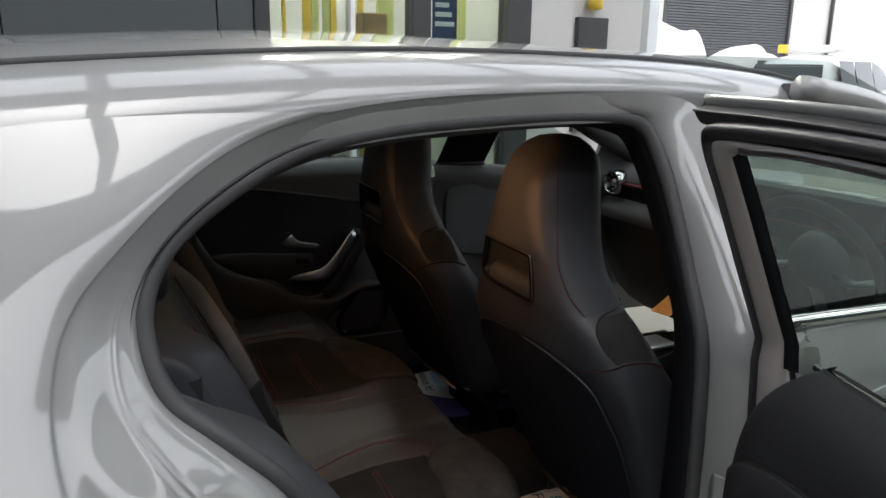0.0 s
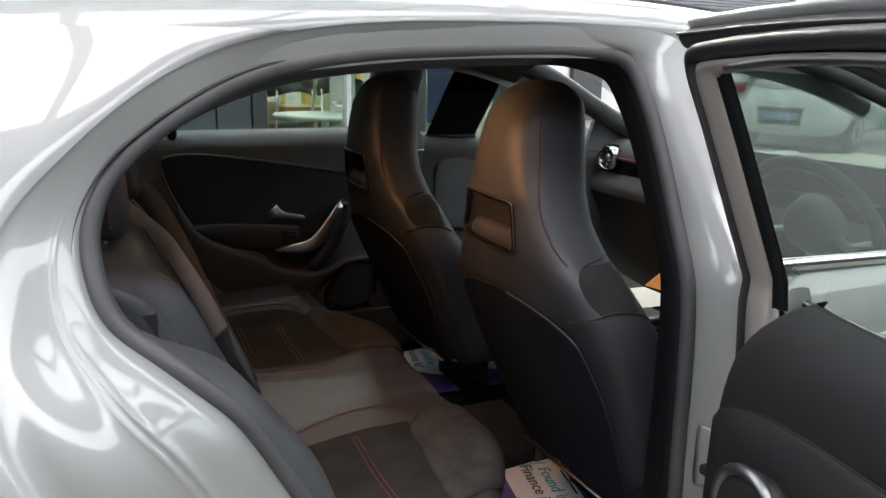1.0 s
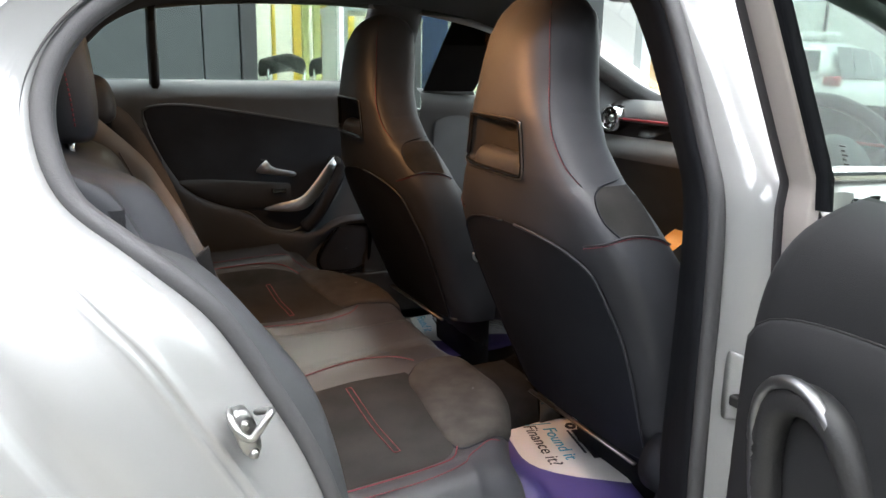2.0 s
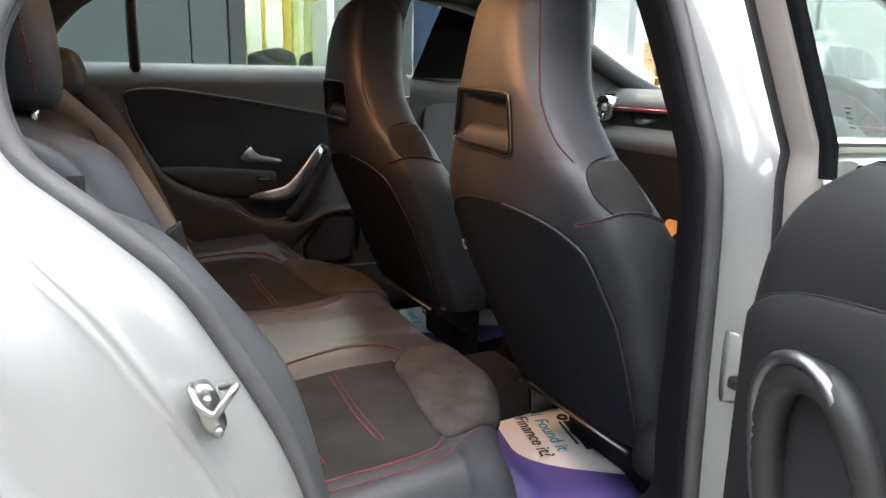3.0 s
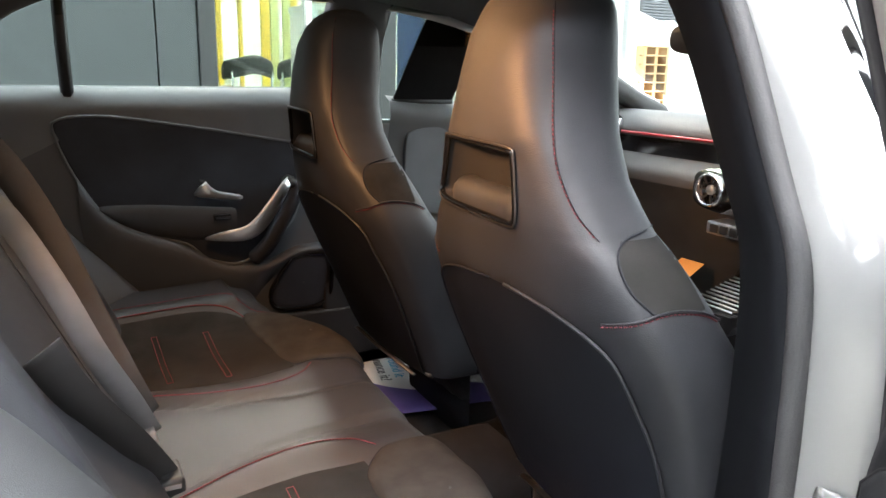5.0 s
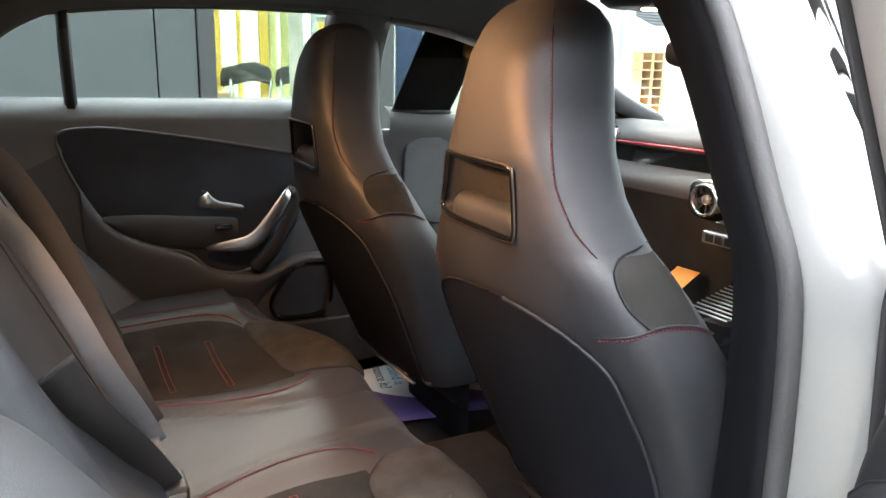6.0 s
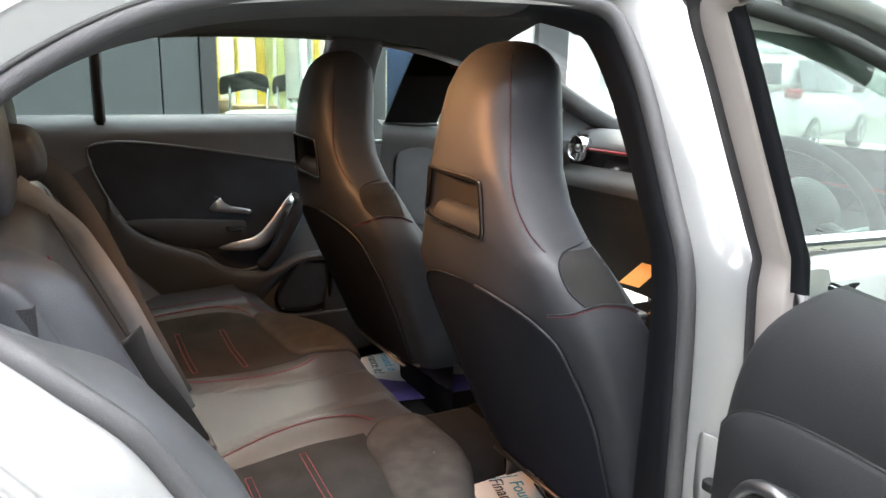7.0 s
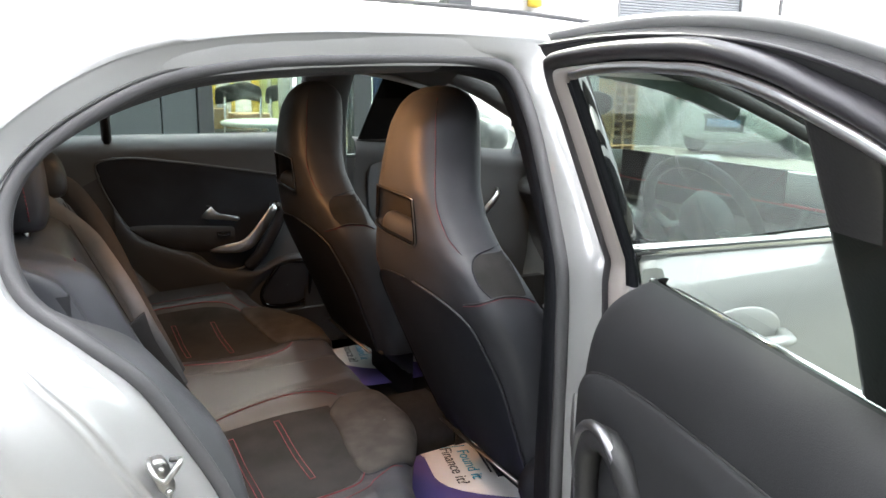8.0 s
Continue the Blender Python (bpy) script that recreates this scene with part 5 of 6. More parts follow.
dash_ob = part("dashboard", loft(dash, False, False), GREYTRIM, car, "grey soft dashboard with round vents and a red line", sub=1)
part("glove_panel", loft(dash_low, False, False), REARTRIM, dash_ob, "dark lower dashboard", sub=1)
part("dash_insert", loft([[(1.072, y, 0.948), (1.080, y, 0.925), (1.082, y, 0.898)] for y in (-0.72, -0.3, 0.1, 0.4, 0.72)], False, False), PIANO, dash_ob)
part("red_line", tube([(1.064, y, 0.957) for y in (-0.72, -0.3, 0.1, 0.4, 0.57)], 0.0045, 6), REDGLOW, dash_ob)


def vent(x, y, z, r=0.046):
    v = part("air_vent", lathe([(r * 0.80, 0.03), (r * 0.82, -0.008), (r * 0.90, -0.016), (r, -0.012), (r, 0.03)], (x, y, z), "x", 28), CHROME, dash_ob, "round chrome turbine vent")
    part("vent_well", lathe([(0.001, 0.012), (r * 0.80, 0.012), (r * 0.80, 0.03)], (x, y, z), "x", 24), PIANO, v)
    part("vent_hub", lathe([(0.001, -0.006), (r * 0.28, -0.004), (r * 0.32, 0.012)], (x, y, z), "x", 16), SATIN, v)
    for k in range(8):
        q = 2 * math.pi * k / 8
        part("vane", tube([(x + 0.002, y + r * 0.3 * math.cos(q), z + r * 0.3 * math.sin(q)), (x + 0.002, y + r * 0.78 * math.cos(q), z + r * 0.78 * math.sin(q))], 0.0022, 4), BLACKPL, v)
    return v


vent(1.055, 0.622, 0.957)
for y in (0.150, 0.035, -0.08):
    vent(1.005, y, 0.842, 0.043)
part("vent_housing", loft([[(x, y, z) for y, z in superring(0.035, 0.842, 0.18, 0.056, 24, 0.5)] for x in (1.03, 1.012, 1.0105)], True, True), PIANO, dash_ob)
climate = part("climate_panel", box(0.985, 1.06, -0.10, 0.135, 0.735, 0.768), SATIN, dash_ob, "row of silver climate keys", smooth=False, bevel=0.005)
for k in range(7):
    part("climate_key", box(0.981, 0.987, -0.09 + 0.031 * k, -0.066 + 0.031 * k, 0.741, 0.762), BLACKPL, climate, smooth=False, bevel=0.002)
console = part("centre_console", loft([[(x, a, z) for a, z in ((-0.13, 0.28), (-0.13, zt - 0.02), (-0.11, zt), (0.11, zt), (0.13, zt - 0.02), (0.13, 0.28))] for x, zt in ((0.30, 0.585), (0.62, 0.60), (0.66, 0.565), (0.95, 0.565), (1.10, 0.62), (1.16, 0.70))], True, True), PIANO, car, "gloss black centre console with ribbed cover")
part("arm_pad", loft([[(x, a, z) for a, z in superring(0, 0.605, 0.10, 0.025, 20, 0.5)] for x in (0.34, 0.36, 0.58, 0.60)], True, True), LEATHER, console)
for k in range(10):
    part("console_rib", tube([(0.93 + 0.016 * k, -0.02, 0.574 + 0.0045 * k), (0.93 + 0.016 * k, 0.105, 0.574 + 0.0045 * k)], 0.0022, 6), SATIN, console)
part("touchpad", box(0.72, 0.82, -0.01, 0.08, 0.566, 0.582), SATIN, console, smooth=False, bevel=0.008)
carton_card = solid("orange_card", plate([(-0.055, -0.035), (0.055, -0.04), (0.06, 0.035), (-0.055, 0.04)], 0.002, "z"), ORANGE, "orange card propped on the console", "card", smooth=False)
carton_card.matrix_world = pose(1.02, 0.24, 0.60, 0, -25, 10)

# steering wheel, tilted towards the driver
steer = part("steering_wheel", tube([(0, 0.182 * math.cos(q), 0.172 * math.sin(q)) for q in [2 * math.pi * k / 48 for k in range(48)]], 0.016, 10, True, up=(1, 0, 0)), LEATHER, car, "black leather steering wheel with silver spokes")
steer.matrix_basis = pose(0.875, -0.375, 0.905, 0, -22, 0)
part("hub", lathe([(0.001, -0.05), (0.05, -0.045), (0.07, -0.02), (0.075, 0.02)], (0.02, 0, 0), "x", 24), TRIM, steer)
for y in (-1, 1):
    part("spoke", tube([(0.0, y * 0.06, -0.01), (-0.01, y * 0.11, -0.02), (0.0, y * 0.17, 0.0)], 0.014, 8, flat=0.5), SATIN, steer)
part("spoke", tube([(0.0, 0, -0.06), (0.0, -0.01, -0.16)], 0.018, 8, flat=0.5), SATIN, steer)
part("instrument_screen", box(1.02, 1.03, -0.50, 0.10, 0.965, 1.050), PIANO, car, "wide black instrument screen", smooth=False, bevel=0.004)

# windscreen, pillars, bonnet, mirror
ws = []
for k in range(9):
    u = k / 8
    ws.append([(0.66 + 0.86 * u + 0.10 * (1 - (v * v)) * (0.4 + 0.6 * u) - 0.05, v * (0.55 + 0.17 * u), 1.385 - 0.38 * u + 0.015 * (1 - v * v)) for v in [j / 6 for j in range(-6, 7)]])
part("windscreen", loft(ws, False, False), SCREEN, car).visible_shadow = False
for s in (-1, 1):
    pts = [(0.45, s * 0.592, 1.312), (0.62, s * 0.60, 1.285), (0.80, s * 0.615, 1.225), (1.0, s * 0.645, 1.13), (1.2, s * 0.685, 1.045), (1.35, s * 0.71, 0.995)]
    part("front_pillar", tube(spline(pts, 24), 0.034, 8, flat=1.0), HEADLINER, car, "dark windscreen pillar")
    part("front_pillar", tube(spline([(x, s * (abs(y) + 0.03), z + 0.022) for x, y, z in pts], 24), 0.026, 8), PAINT, car)
    part("mirror_triangle", plate([(1.00, 0.975), (1.28, 0.975), (1.04, 1.09)], 0.02, "y", s * 0.70 - 0.01), TRIM, car, smooth=False)
    part("door_mirror", loft([[(1.04 + dx, s * y, z) for dx, z in superring(0, 1.03, 0.05, 0.075 * q, 20, 0.6)] for y, q in ((0.84, 0.4), (0.87, 0.9), (0.95, 1.0), (1.02, 0.9), (1.05, 0.5))]), PAINT, car, "silver door mirror", sub=1)
    part("wing", loft([[(x, s * y, z) for y, z in ((0.86, 0.35), (0.89, 0.7), (0.87, 0.88), (0.80, 0.955), (0.70, 0.975 - 0.12 * (x - 1.15)))] for x in (1.135, 1.5, 1.9, 2.25)], False, False), PAINT, car, sub=1)
part("bonnet", loft([[(x, y, z - 0.05 * abs(y) ** 2) for y in (-0.72, -0.4, -0.2, 0, 0.2, 0.4, 0.72)] for x, z in ((1.40, 1.0), (1.6, 0.985), (1.9, 0.93), (2.15, 0.86), (2.3, 0.72))], False, False), PAINT, car, sub=1)
part("front_bumper", loft([[(x + 0.10 - 0.30 * abs(y / 0.86) ** 3, y, z) for y in (-0.86, -0.75, -0.6, -0.3, 0, 0.3, 0.6, 0.75, 0.86)] for x, z in ((2.22, 0.80), (2.36, 0.65), (2.36, 0.4), (2.28, 0.2))], False, False), PAINT, car, sub=1)
part("rear_view_mirror", loft([[(x, y, z) for y, z in superring(-0.06, 1.200, 0.11 * q, 0.033 * q, 24, 0.6)] for x, q in ((0.72, 0.96), (0.725, 1.0), (0.75, 0.85), (0.76, 0.4))]), BLACKPL, car, "black rear-view mirror")
part("overhead_console", loft([[(x, y, z) for x, y in superring(0.74, 0.09, 0.10 * q, 0.13 * q, 24, 0.5)] for z, q in ((1.340, 1.0), (1.312, 1.0), (1.298, 0.85))]), BLACKPL, car, "overhead console with amber reading lamps")
for y in (0.03, 0.13):
    part("reading_lens", lathe([(0.001, -0.003), (0.022, -0.002), (0.026, 0.004)], (0.75, y, 1.297), "z", 16), LAMPGLOW, car)
# lenses for the middle lamp and the added one over the door
for lx, ly, lz in ((-0.27, 0.0, 1.366), (-0.52, -0.50, 1.284)):
    part("rear_reading_lamp", lathe([(0.001, -0.004), (0.03, -0.003), (0.034, 0.004)], (lx, ly, lz), "z", 16), LAMPGLOW, car)
for x in (-0.74, 1.98):
    for s in (-1, 1):
        w = part("wheel", lathe([(0.20, -0.10), (0.295, -0.10), (0.315, -0.07), (0.315, 0.07), (0.295, 0.10), (0.20, 0.10)], (x, s * 0.775, 0.315), "y", 32), TYRE, car)
        part("rim", lathe([(0.02, 0.0), (0.20, 0.02), (0.205, s * 0.09), (0.19, s * 0.09), (0.05, s * 0.04)], (x, s * 0.775, 0.315), "y", 24), ALLOY, w)


# ---- the open rear door ----
def door_n(z):
    return 0.0 if z < 0.985 else (z - 0.985) * 0.5


HINGE = pose(0.20, -0.85, 0, 0, 0, 72)   # local: -x runs along the door, +y is its inner side


def dloc(u, n, z):
    return (-u, n + door_n(z), z)


ztop = [(0.03, 1.323), (0.15, 1.324), (0.3, 1.322), (0.42, 1.316), (0.52, 1.305), (0.60, 1.288), (0.68, 1.262), (0.75, 1.225), (0.82, 1.17), (0.88, 1.09), (0.91, 1.02)]
rows = []
for k in range(15):
    u = 0.03 + 0.86 * k / 14
    rows.append([dloc(u, -0.045 - 0.03 * math.sin(math.pi * min(1, max(0, (z - 0.33) / 0.66))), z) for z in (0.34, 0.5, 0.62, 0.75, 0.86, 0.92, 0.950)])
odoor = part("rear_door", loft(rows, False, False), PAINT, car, "open rear door with black lining and aluminium pull", sub=1)
odoor.matrix_basis = HINGE
# inner lining, thick and rounded at its front edge
rows = []
for k in range(24):
    r = []
    for z in (0.36, 0.44, 0.52, 0.60, 0.68, 0.74, 0.79, 0.82, 0.85, 0.89, 0.925, 0.95, 0.968, 0.978):
        n = lerp([(0.36, 0.05), (0.5, 0.085), (0.6, 0.095), (0.82, 0.095), (0.89, 0.096), (0.925, 0.088), (0.95, 0.074), (0.968, 0.054), (0.978, 0.030)], z)
        u0 = 0.013 + curve([(0.75, 0.014), (0.82, 0.022), (0.88, 0.040), (0.93, 0.068), (0.978, 0.115)], z)
        z += 0.010 * smooth_lerp([(0.85, 0), (0.97, 1)], z)
        if k < 3:
            u, n = u0 + 0.004 * k, (0.0, 0.55, 0.86)[k] * n
        else:
            u = u0 + 0.02 + (0.885 - u0) * (k - 3) / 20
        r.append(dloc(u, n, z))
    rows.append(r)
part("door_lining", loft(rows, False, False), DOORCARD, odoor, "black grained door lining", sub=1)
# raised lower insert with its seam
ins = [(0.052, 0.77), (0.062, 0.808), (0.09, 0.832), (0.17, 0.855), (0.31, 0.872), (0.5, 0.884), (0.7, 0.89), (0.84, 0.88), (0.86, 0.70), (0.80, 0.55), (0.4, 0.45), (0.08, 0.45), (0.052, 0.50)]
insl = [(p.x, p.y) for p in spline([(a, b, 0) for a, b in ins], 80, True)]
cx, cz = 0.42, 0.70
rings = [[dloc(cx + (u - cx) * s, o, cz + (z - cz) * s) for u, z in insl] for s, o in ((1.0, 0.070), (0.998, 0.098), (0.975, 0.104), (0.7, 0.106), (0.3, 0.106), (0.02, 0.106))]
part("door_insert", loft(rings, True, False), DOORCARD, odoor)
part("insert_groove", tube([dloc(u, 0.097, z) for u, z in insl], 0.0018, 6, True), BLACKPL, odoor)
# shut face and frame
face = []
for z in (0.36, 0.5, 0.7, 0.85, 0.975):
    face.append([dloc(0.023, -0.05, z), dloc(0.028, -0.03, z), dloc(0.030, 0.0, z), dloc(0.065, 0.012, z)])
part("shut_face", loft(face, False, False), PAINT, odoor, "painted door shut face", sub=1)
trimline = [(0.064, 1.264), (0.12, 1.270), (0.2, 1.275), (0.29, 1.276), (0.383, 1.274), (0.454, 1.270), (0.53, 1.256), (0.59, 1.237), (0.65, 1.214), (0.72, 1.175), (0.79, 1.11), (0.83, 1.05), (0.85, 1.0)]


def frame_n(z):
    return lerp([(0.80, 0.036), (0.95, 0.046), (1.0, 0.042), (1.2, 0.022), (1.3, 0.016)], z)


# three lines that run up the front post, round its corner and back over the window
tail = [(u, z) for u, z in trimline if u >= 0.2]
stem = (0.80, 0.88, 0.95, 1.0, 1.06, 1.12, 1.17, 1.21)
rim_in = spline([(0.066, z, 0) for z in stem] + [(0.066, 1.238, 0), (0.068, 1.252, 0), (0.078, 1.260, 0), (0.12, 1.265, 0)] + [(u, z - 0.006, 0) for u, z in tail], 180)
rim_mid = spline([(0.010, z, 0) for z in stem] + [(0.011, 1.244, 0), (0.018, 1.264, 0), (0.036, 1.274, 0), (0.10, 1.278, 0)] + [(u, z + 0.006, 0) for u, z in tail], 180)
rim_out = spline([(0.001, z, 0) for z in stem] + [(0.001, 1.252, 0), (0.007, 1.280, 0), (0.028, 1.296, 0), (0.10, 1.302, 0)] + [(u, z + 0.030 * min(1, (1.3 - z) * 12 + 0.7), 0) for u, z in tail], 180)


def between_lines(p, q, steps_):
    """Rows from line p to line q, standing proud of the frame by the given amounts."""
    return [[dloc(a.x + (b.x - a.x) * f, frame_n(a.y + (b.y - a.y) * f) + o, a.y + (b.y - a.y) * f) for f, o in steps_] for a, b in zip(p, q)]


part("frame_face", loft(between_lines(rim_in, rim_mid, ((0.0, -0.012), (0.02, -0.003), (0.10, 0.0), (0.5, 0.002), (0.90, 0.0), (0.98, -0.003), (1.0, -0.008))), False, False), REFLECTBEIGE, odoor, "silver-painted inner window frame with a beige reflection in its colour")
part("frame_seal", loft(between_lines(rim_mid, rim_out, ((-0.03, -0.010), (0.06, -0.005), (0.2, 0.003), (0.45, 0.007), (0.7, 0.005), (0.9, -0.002), (1.0, -0.014), (1.04, -0.030))), False, False), DOORFRAME, odoor, "dark rounded rubber frame seal")
rows, strip_rows, ridge = [], [], []
for k in range(45):
    u = -0.020 + 0.890 * k / 44
    zt = curve(ztop, max(u, 0.03))
    zb = min(zt - 0.014, lerp([(p.x, p.y) for p in rim_out if p.x > 0.03], max(u, 0.031)))
    strip_rows.append([dloc(u, n, zt + h) for n, h in ((-0.030, -0.016), (-0.034, 0.0), (-0.030, 0.008), (-0.022, 0.009), (-0.017, 0.003), (-0.017, -0.006))])
    rows.append([dloc(u, n, z) for n, z in ((-0.020, zt - 0.002), (-0.014, zt - 0.008), (-0.004, zt - 0.010), (0.002, zt - 0.012), (0.004, zt - 0.017), (0.002, zb - 0.006))])
    ridge.append(dloc(u, 0.003, zt - 0.013))
part("window_frame", loft(rows, False, False), RUBBER, odoor, "dark upper window frame", sub=1)
part("frame_ridge", tube(ridge, 0.0022, 6), DOORFRAME, odoor)
part("frame_strip", loft(strip_rows, True, True), PAINT, odoor, "silver painted outer frame edge")
# satin metal stands in for the highlight on the painted frame edge
part("highlight_strip", tube(spline([dloc(u, frame_n(z) - 0.004, z) for u, z in [(0.10, 1.268)] + trimline[2:]], 50), 0.0075, 8, flat=0.9), SATIN, odoor, "highlight along the painted frame, drawn as a satin strip")
post = []
for z in (0.960, 1.0, 1.06, 1.12, 1.18, 1.24, 1.266):
    n = lerp([(0.95, 0.040), (1.0, 0.036), (1.2, 0.018), (1.3, 0.012)], z)
    post.append([dloc(u, n + o, z) for u, o in ((0.066, -0.012), (0.067, -0.001), (0.069, 0.002), (0.072, -0.003), (0.075, -0.001), (0.079, -0.003), (0.082, -0.006), (0.083, -0.012))])
part("frame_post", loft(post, False, False), PILLAR, odoor, "black glass run channel")
part("quarter_bar", loft([[dloc(u0 + du, n, z) for du, n in ((0.0, 0.0), (0.003, 0.010), (0.012, 0.014), (0.066, 0.014), (0.074, 0.010), (0.077, 0.0))] for u0, z in ((0.522, 0.97), (0.532, 1.05), (0.541, 1.12), (0.550, 1.19), (0.557, 1.245))], False, False), BLACKPL, odoor, "black quarter light bar")


def pane_n(z):
    return lerp([(0.95, 0.031), (1.0, 0.027), (1.2, 0.009), (1.3, 0.003)], z)


rows = []
for k in range(16):
    u = 0.072 + 0.788 * k / 15
    zt = curve(trimline, u)
    rows.append([dloc(u, pane_n(0.96 + (zt - 0.96) * j / 5), 0.96 + (zt - 0.96) * j / 5) for j in range(6)])
part("pane", loft(rows, False, False), DOORGLASS, odoor).visible_shadow = False
for k in range(5):
    part("glass_mark", loft([[dloc(u, pane_n(z) + 0.0012, z) for u in (0.112, 0.122 - 0.003 * (k % 2))] for z in (1.040 - 0.005 * k, 1.0415 - 0.005 * k)], False, False), BLACKPL, odoor, smooth=False)
part("belt_strip", tube([dloc(0.120, 0.026, 0.972), dloc(0.4, 0.030, 0.979), dloc(0.88, 0.030, 0.981)], 0.006, 8), RUBBER, odoor)
part("belt_moulding", tube([dloc(0.100, 0.014, 0.974), dloc(0.4, 0.016, 0.980), dloc(0.88, 0.016, 0.982)], 0.006, 8), CHROME, odoor)
pull = spline([dloc(0.150, 0.088, 0.48), dloc(0.152, 0.115, 0.58), dloc(0.143, 0.128, 0.68), dloc(0.146, 0.132, 0.745), dloc(0.165, 0.134, 0.782), dloc(0.195, 0.134, 0.800), dloc(0.228, 0.130, 0.800), dloc(0.255, 0.124, 0.778), dloc(0.285, 0.114, 0.72), dloc(0.31, 0.10, 0.62)], 48)
part("pull_grip", tube(pull, 0.0095, 10, flat=0.8), GRIPMETAL, odoor, "satin aluminium pull grip")
part("pull_core", tube([Vector(p) + Vector((-0.010, -0.012, -0.016)) for p in pull], 0.019, 10), BLACKPL, odoor)
part("check_plate", loft([[(0.140 + 0.012 * o, -0.822 - 0.020 * o + 0.35 * a, 0.700 + b) for a, b in superring(0, 0, 0.020 * q, 0.050 * q, 20, 0.6)] for q, o in ((1.0, -0.6), (0.96, 0.05), (0.86, 0.25), (0.84, 0.0))]), PAINT, car)
part("door_check", box(0.126, 0.150, -0.838, -0.820, 0.676, 0.692), BLACKPL, car, "black door check strap", smooth=False, bevel=0.004)

# ---- loose things in the car ----
def card(corners, z, name, lean):
    c = thing(name, "white printed paper floor mat with a purple edge", "paper mat", "paper floor mats")
    m = pose(*corners)

    def lie(x, y):
        return 0.004 * math.sin(x * 9 + y * 5)
    sheet = part("sheet", loft([[(x, y, lie(x, y)) for x in (-0.16, -0.10, -0.05, 0.0, 0.05, 0.10)] for y in (-0.24, -0.16, -0.08, 0.0, 0.08, 0.15)], False, False), PURPLE, c)
    so = sheet.modifiers.new("thick", "SOLIDIFY")
    so.thickness = 0.0015
    rows_ = []
    for k in range(13):
        y = 0.15 - 0.30 * k / 12
        x0 = -0.088 + 0.20 * max(0.0, (0.02 - y) / 0.17) ** 2.4 - 0.012 * (y > 0.1)
        x0 = min(x0, 0.099)
        rows_.append([(x0 + (0.10 - x0) * j / 4, y, 0.003 + lie(x0 + (0.10 - x0) * j / 4, y)) for j in range(5)])
    part("white_print", loft(rows_, False, False), CARD, c, "white half with a curved edge")

    def words(body_, x, y, size, mm):
        cu = bpy.data.curves.new("lettering", "FONT")
        cu.body, cu.size, cu.align_x = body_, size, "LEFT"
        ob = new("lettering", cu)
        ob.parent = c
        cu.materials.append(mm)
        ob.matrix_basis = pose(x, y, 0.0085, 0, 0, -90)
        cu.extrude = 0.0003
        return ob
    words("Found it", 0.000, 0.105, 0.044, BLUEINK)
    words("Finance it?", -0.042, 0.125, 0.044, DARKINK)
    part("logo_ring", tube([(0.070 + 0.010 * math.cos(q), 0.105 + 0.010 * math.sin(q), 0.0075) for q in [2 * math.pi * k / 16 for k in range(16)]], 0.0035, 5, True), DARKINK, c)
    part("logo_bar", box(0.064, 0.077, -0.045, 0.086, 0.0068, 0.0078), DARKINK, c, smooth=False)
    part("logo_bar", box(0.052, 0.057, -0.02, 0.086, 0.0068, 0.0078), DARKINK, c, smooth=False)
    part("edge_bar", box(-0.035, 0.03, 0.128, 0.130, 0.0068, 0.0078), BLUEINK, c, smooth=False)
    c.matrix_basis = m
    return c


card((0.262, -0.262, 0.290, 0, 0, -13), 0.3, "paper_mat", 0)
card((0.318, 0.590, 0.292, 0, 0, -13), 0.3, "paper_mat", 0)


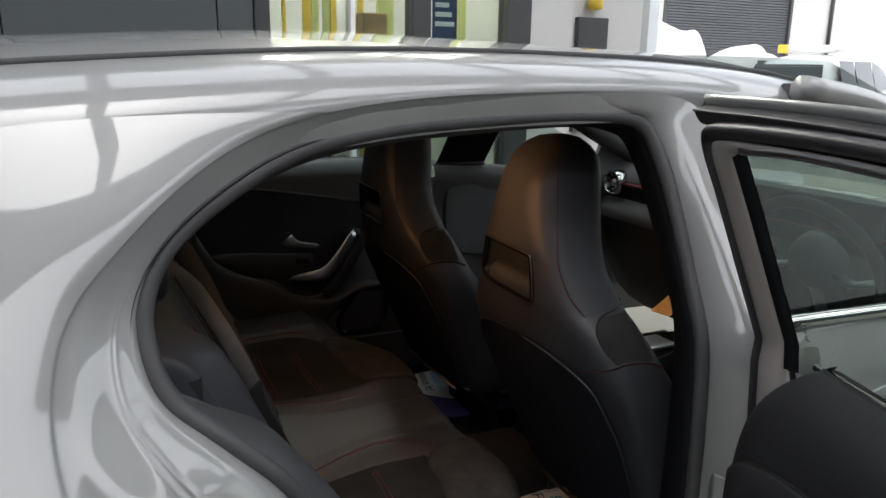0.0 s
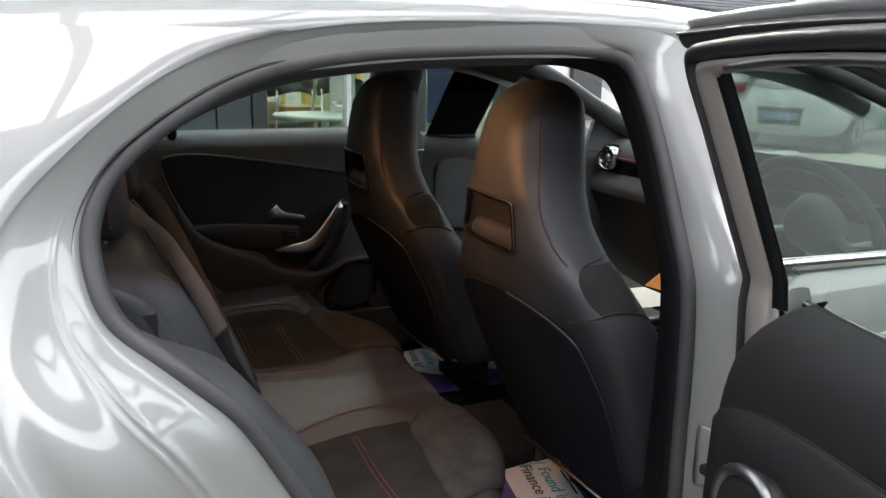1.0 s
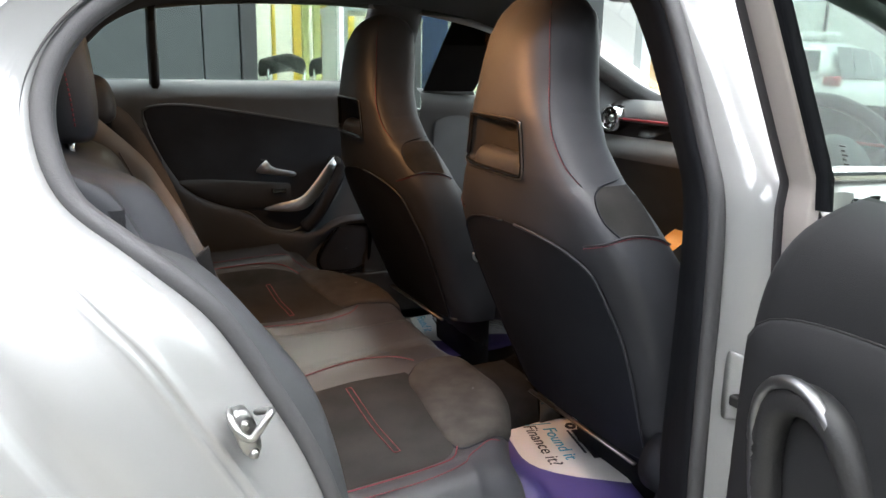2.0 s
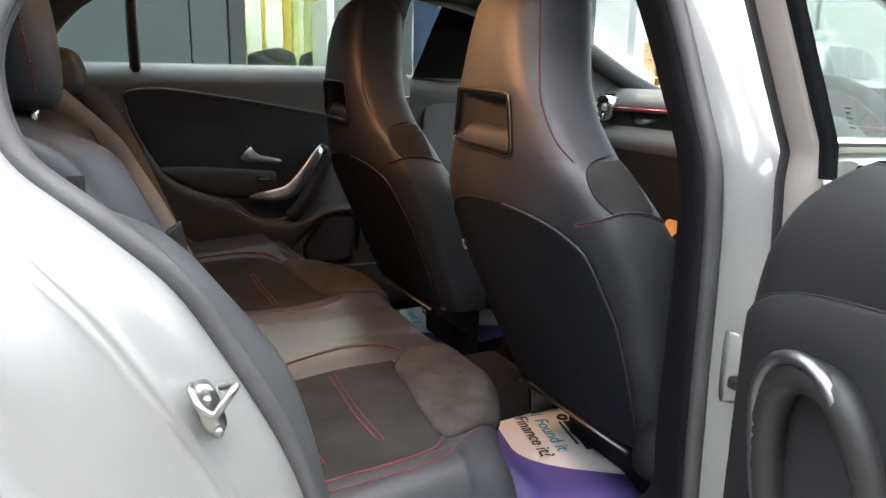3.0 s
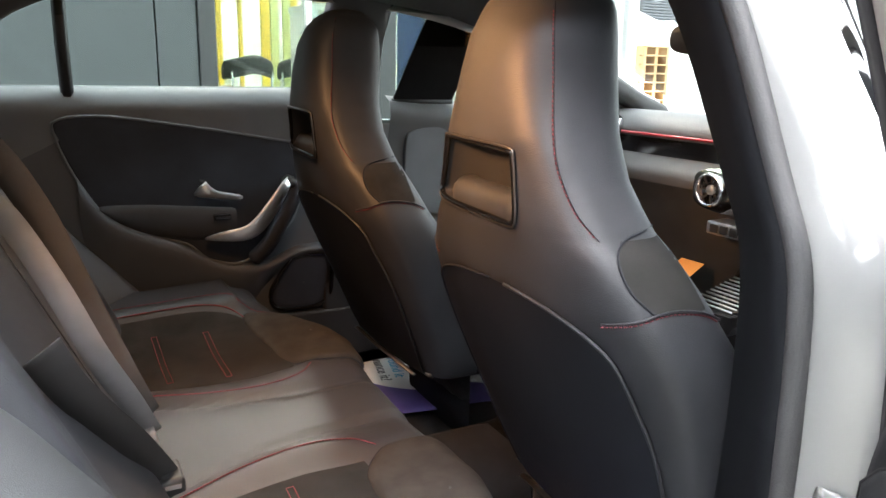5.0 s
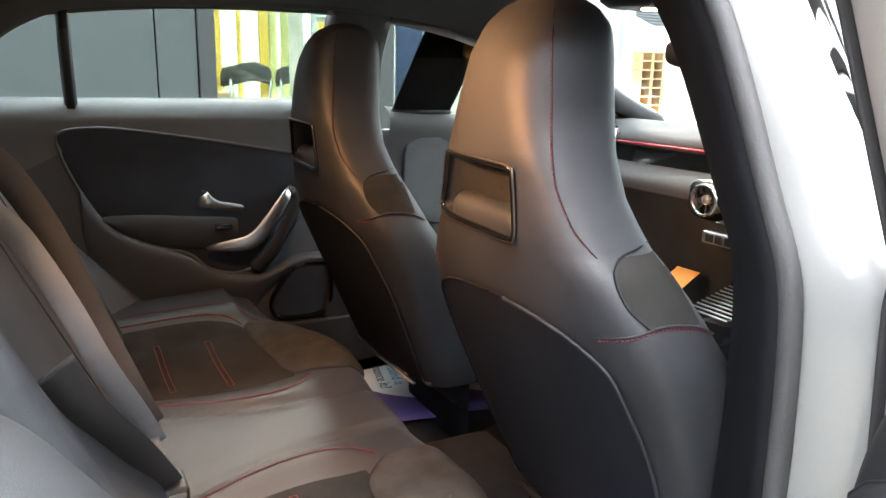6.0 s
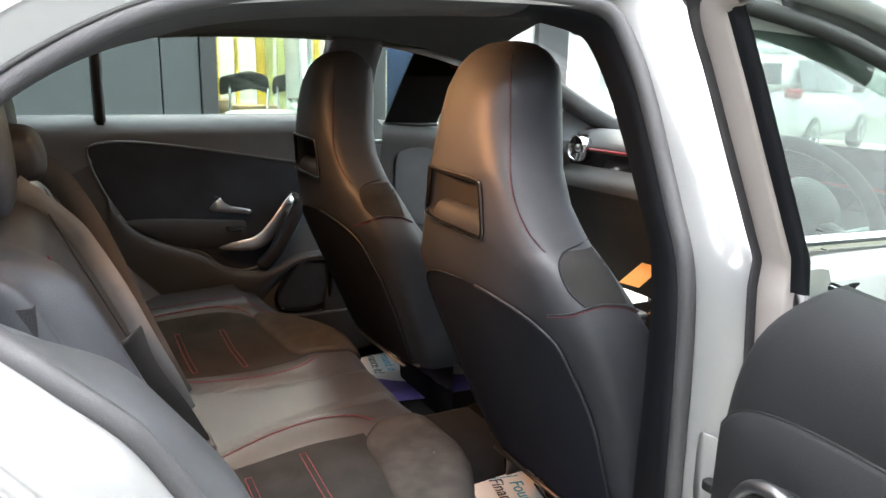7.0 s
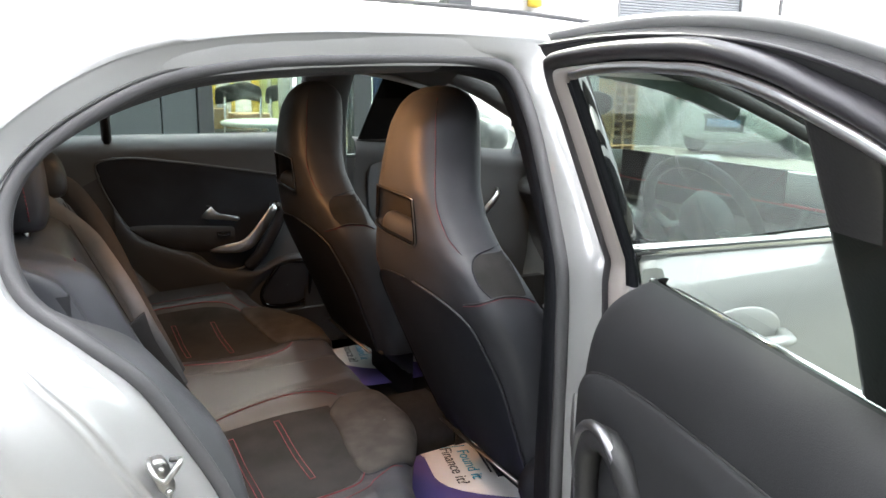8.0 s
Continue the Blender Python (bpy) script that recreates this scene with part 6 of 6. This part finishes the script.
# ---- parked cars ----
def parked_car(x, y, turn, label):
    c = thing("parked_hatchback", label, "car", "parked cars", at=(x, y, 0))
    c.rotation_euler = (0, 0, radians(turn))
    secs = [(-2.0, 0.62, 0.35, 0.62, 0.55), (-1.95, 0.80, 0.25, 0.95, 0.66), (-1.8, 0.84, 0.22, 1.02, 0.70), (-1.2, 0.86, 0.22, 1.0, 0.74), (0.0, 0.86, 0.22, 0.97, 0.76), (0.9, 0.86, 0.22, 0.94, 0.74), (1.6, 0.82, 0.24, 0.80, 0.66), (1.9, 0.70, 0.35, 0.62, 0.55)]
    rings = [[(sx, a, b) for a, b in superring(0, (z0 + z1) / 2, w, (z1 - z0) / 2, 28, 0.45)] for sx, w, z0, z1, _ in secs]
    part("body", loft(rings), WHITECAR, c, sub=1)
    cab = [(-1.98, 0.60, 1.0), (-1.80, 0.56, 1.42), (-1.4, 0.56, 1.50), (-0.4, 0.58, 1.53), (0.2, 0.58, 1.47), (0.55, 0.60, 1.25), (0.95, 0.68, 0.92)]
    rings = [[(sx, -w - 0.14, 0.90), (sx, -w - 0.02, 0.5 + zt / 2), (sx, -w + 0.06, zt), (sx, 0, zt + 0.02), (sx, w - 0.06, zt), (sx, w + 0.02, 0.5 + zt / 2), (sx, w + 0.14, 0.90)] for sx, w, zt in cab]
    part("cabin", loft(rings, True, True), WHITECAR, c, sub=1)
    part("rear_screen", loft([[(-1.975, y_ * 0.55, 1.06), (-1.93, y_ * 0.53, 1.2), (-1.855, y_ * 0.50, 1.36)] for y_ in (-1, -0.5, 0, 0.5, 1)], False, False), CARGLASS, c)
    for s in (-1, 1):
        for a, b in ((-1.55, -0.95), (-0.90, -0.15), (-0.10, 0.55)):
            part("side_window", loft([[(px, s * 0.735, 0.98), (px, s * 0.675, 1.15), (px, s * 0.60, min(1.42, 1.42 - 0.25 * max(0, px)))] for px in (a, (a + b) / 2, b)], False, False), CARGLASS, c)
        tl = part("tail_light", loft([[(-2.0 + dx, s * yy, zz) for dx, zz in superring(0.1, 0.93, 0.09, 0.075, 16, 0.7)] for yy in (0.62, 0.80, 0.83)]), REDLENS, c)
        part("door_mirror", loft([[(0.55 + dx, s * yy, zz) for dx, zz in superring(0, 1.0, 0.05, 0.06, 14, 0.7)] for yy in (0.84, 1.0)]), BLACKPL, c)
        for wx in (-1.25, 1.2):
            w = part("wheel", lathe([(0.19, -0.09), (0.28, -0.09), (0.30, -0.06), (0.30, 0.06), (0.28, 0.09), (0.19, 0.09)], (wx, s * 0.78, 0.30), "y", 28), TYRE, c)
            part("rim", lathe([(0.02, s * 0.06), (0.19, s * 0.07), (0.20, s * 0.095), (0.18, s * 0.097), (0.04, s * 0.085)], (wx, s * 0.78, 0.30), "y", 20), ALLOY, w)
    part("bumper_insert", loft([[(-1.93 - 0.075 * math.cos(q * 1.3), 0.74 * math.sin(q), z) for z in (0.40, 0.44, 0.62, 0.66)] for q in [-1.2 + 0.2 * k for k in range(13)]], False, False), BLACKPL, c)
    part("number_plate", box(-2.035, -2.015, -0.26, 0.26, 0.48, 0.59), PLATE, c, smooth=False)
    return c


pc = parked_car(11.86, 7.97, 18, "white parked hatchback with a roof sign")
pc.scale = (1.1, 1.1, 1.1)
sign = part("roof_sign", loft([[(x, a, b) for a, b in superring(0, 1.60, 0.45, 0.06, 20, 0.5)] for x in (-1.2, -1.15, -0.95, -0.9)]), WHITEPL, pc, "white roof sign with a yellow end")
part("sign_end", box(-1.22, -0.88, 0.30, 0.46, 1.535, 1.665), YELLOW, pc, smooth=False, bevel=0.02)
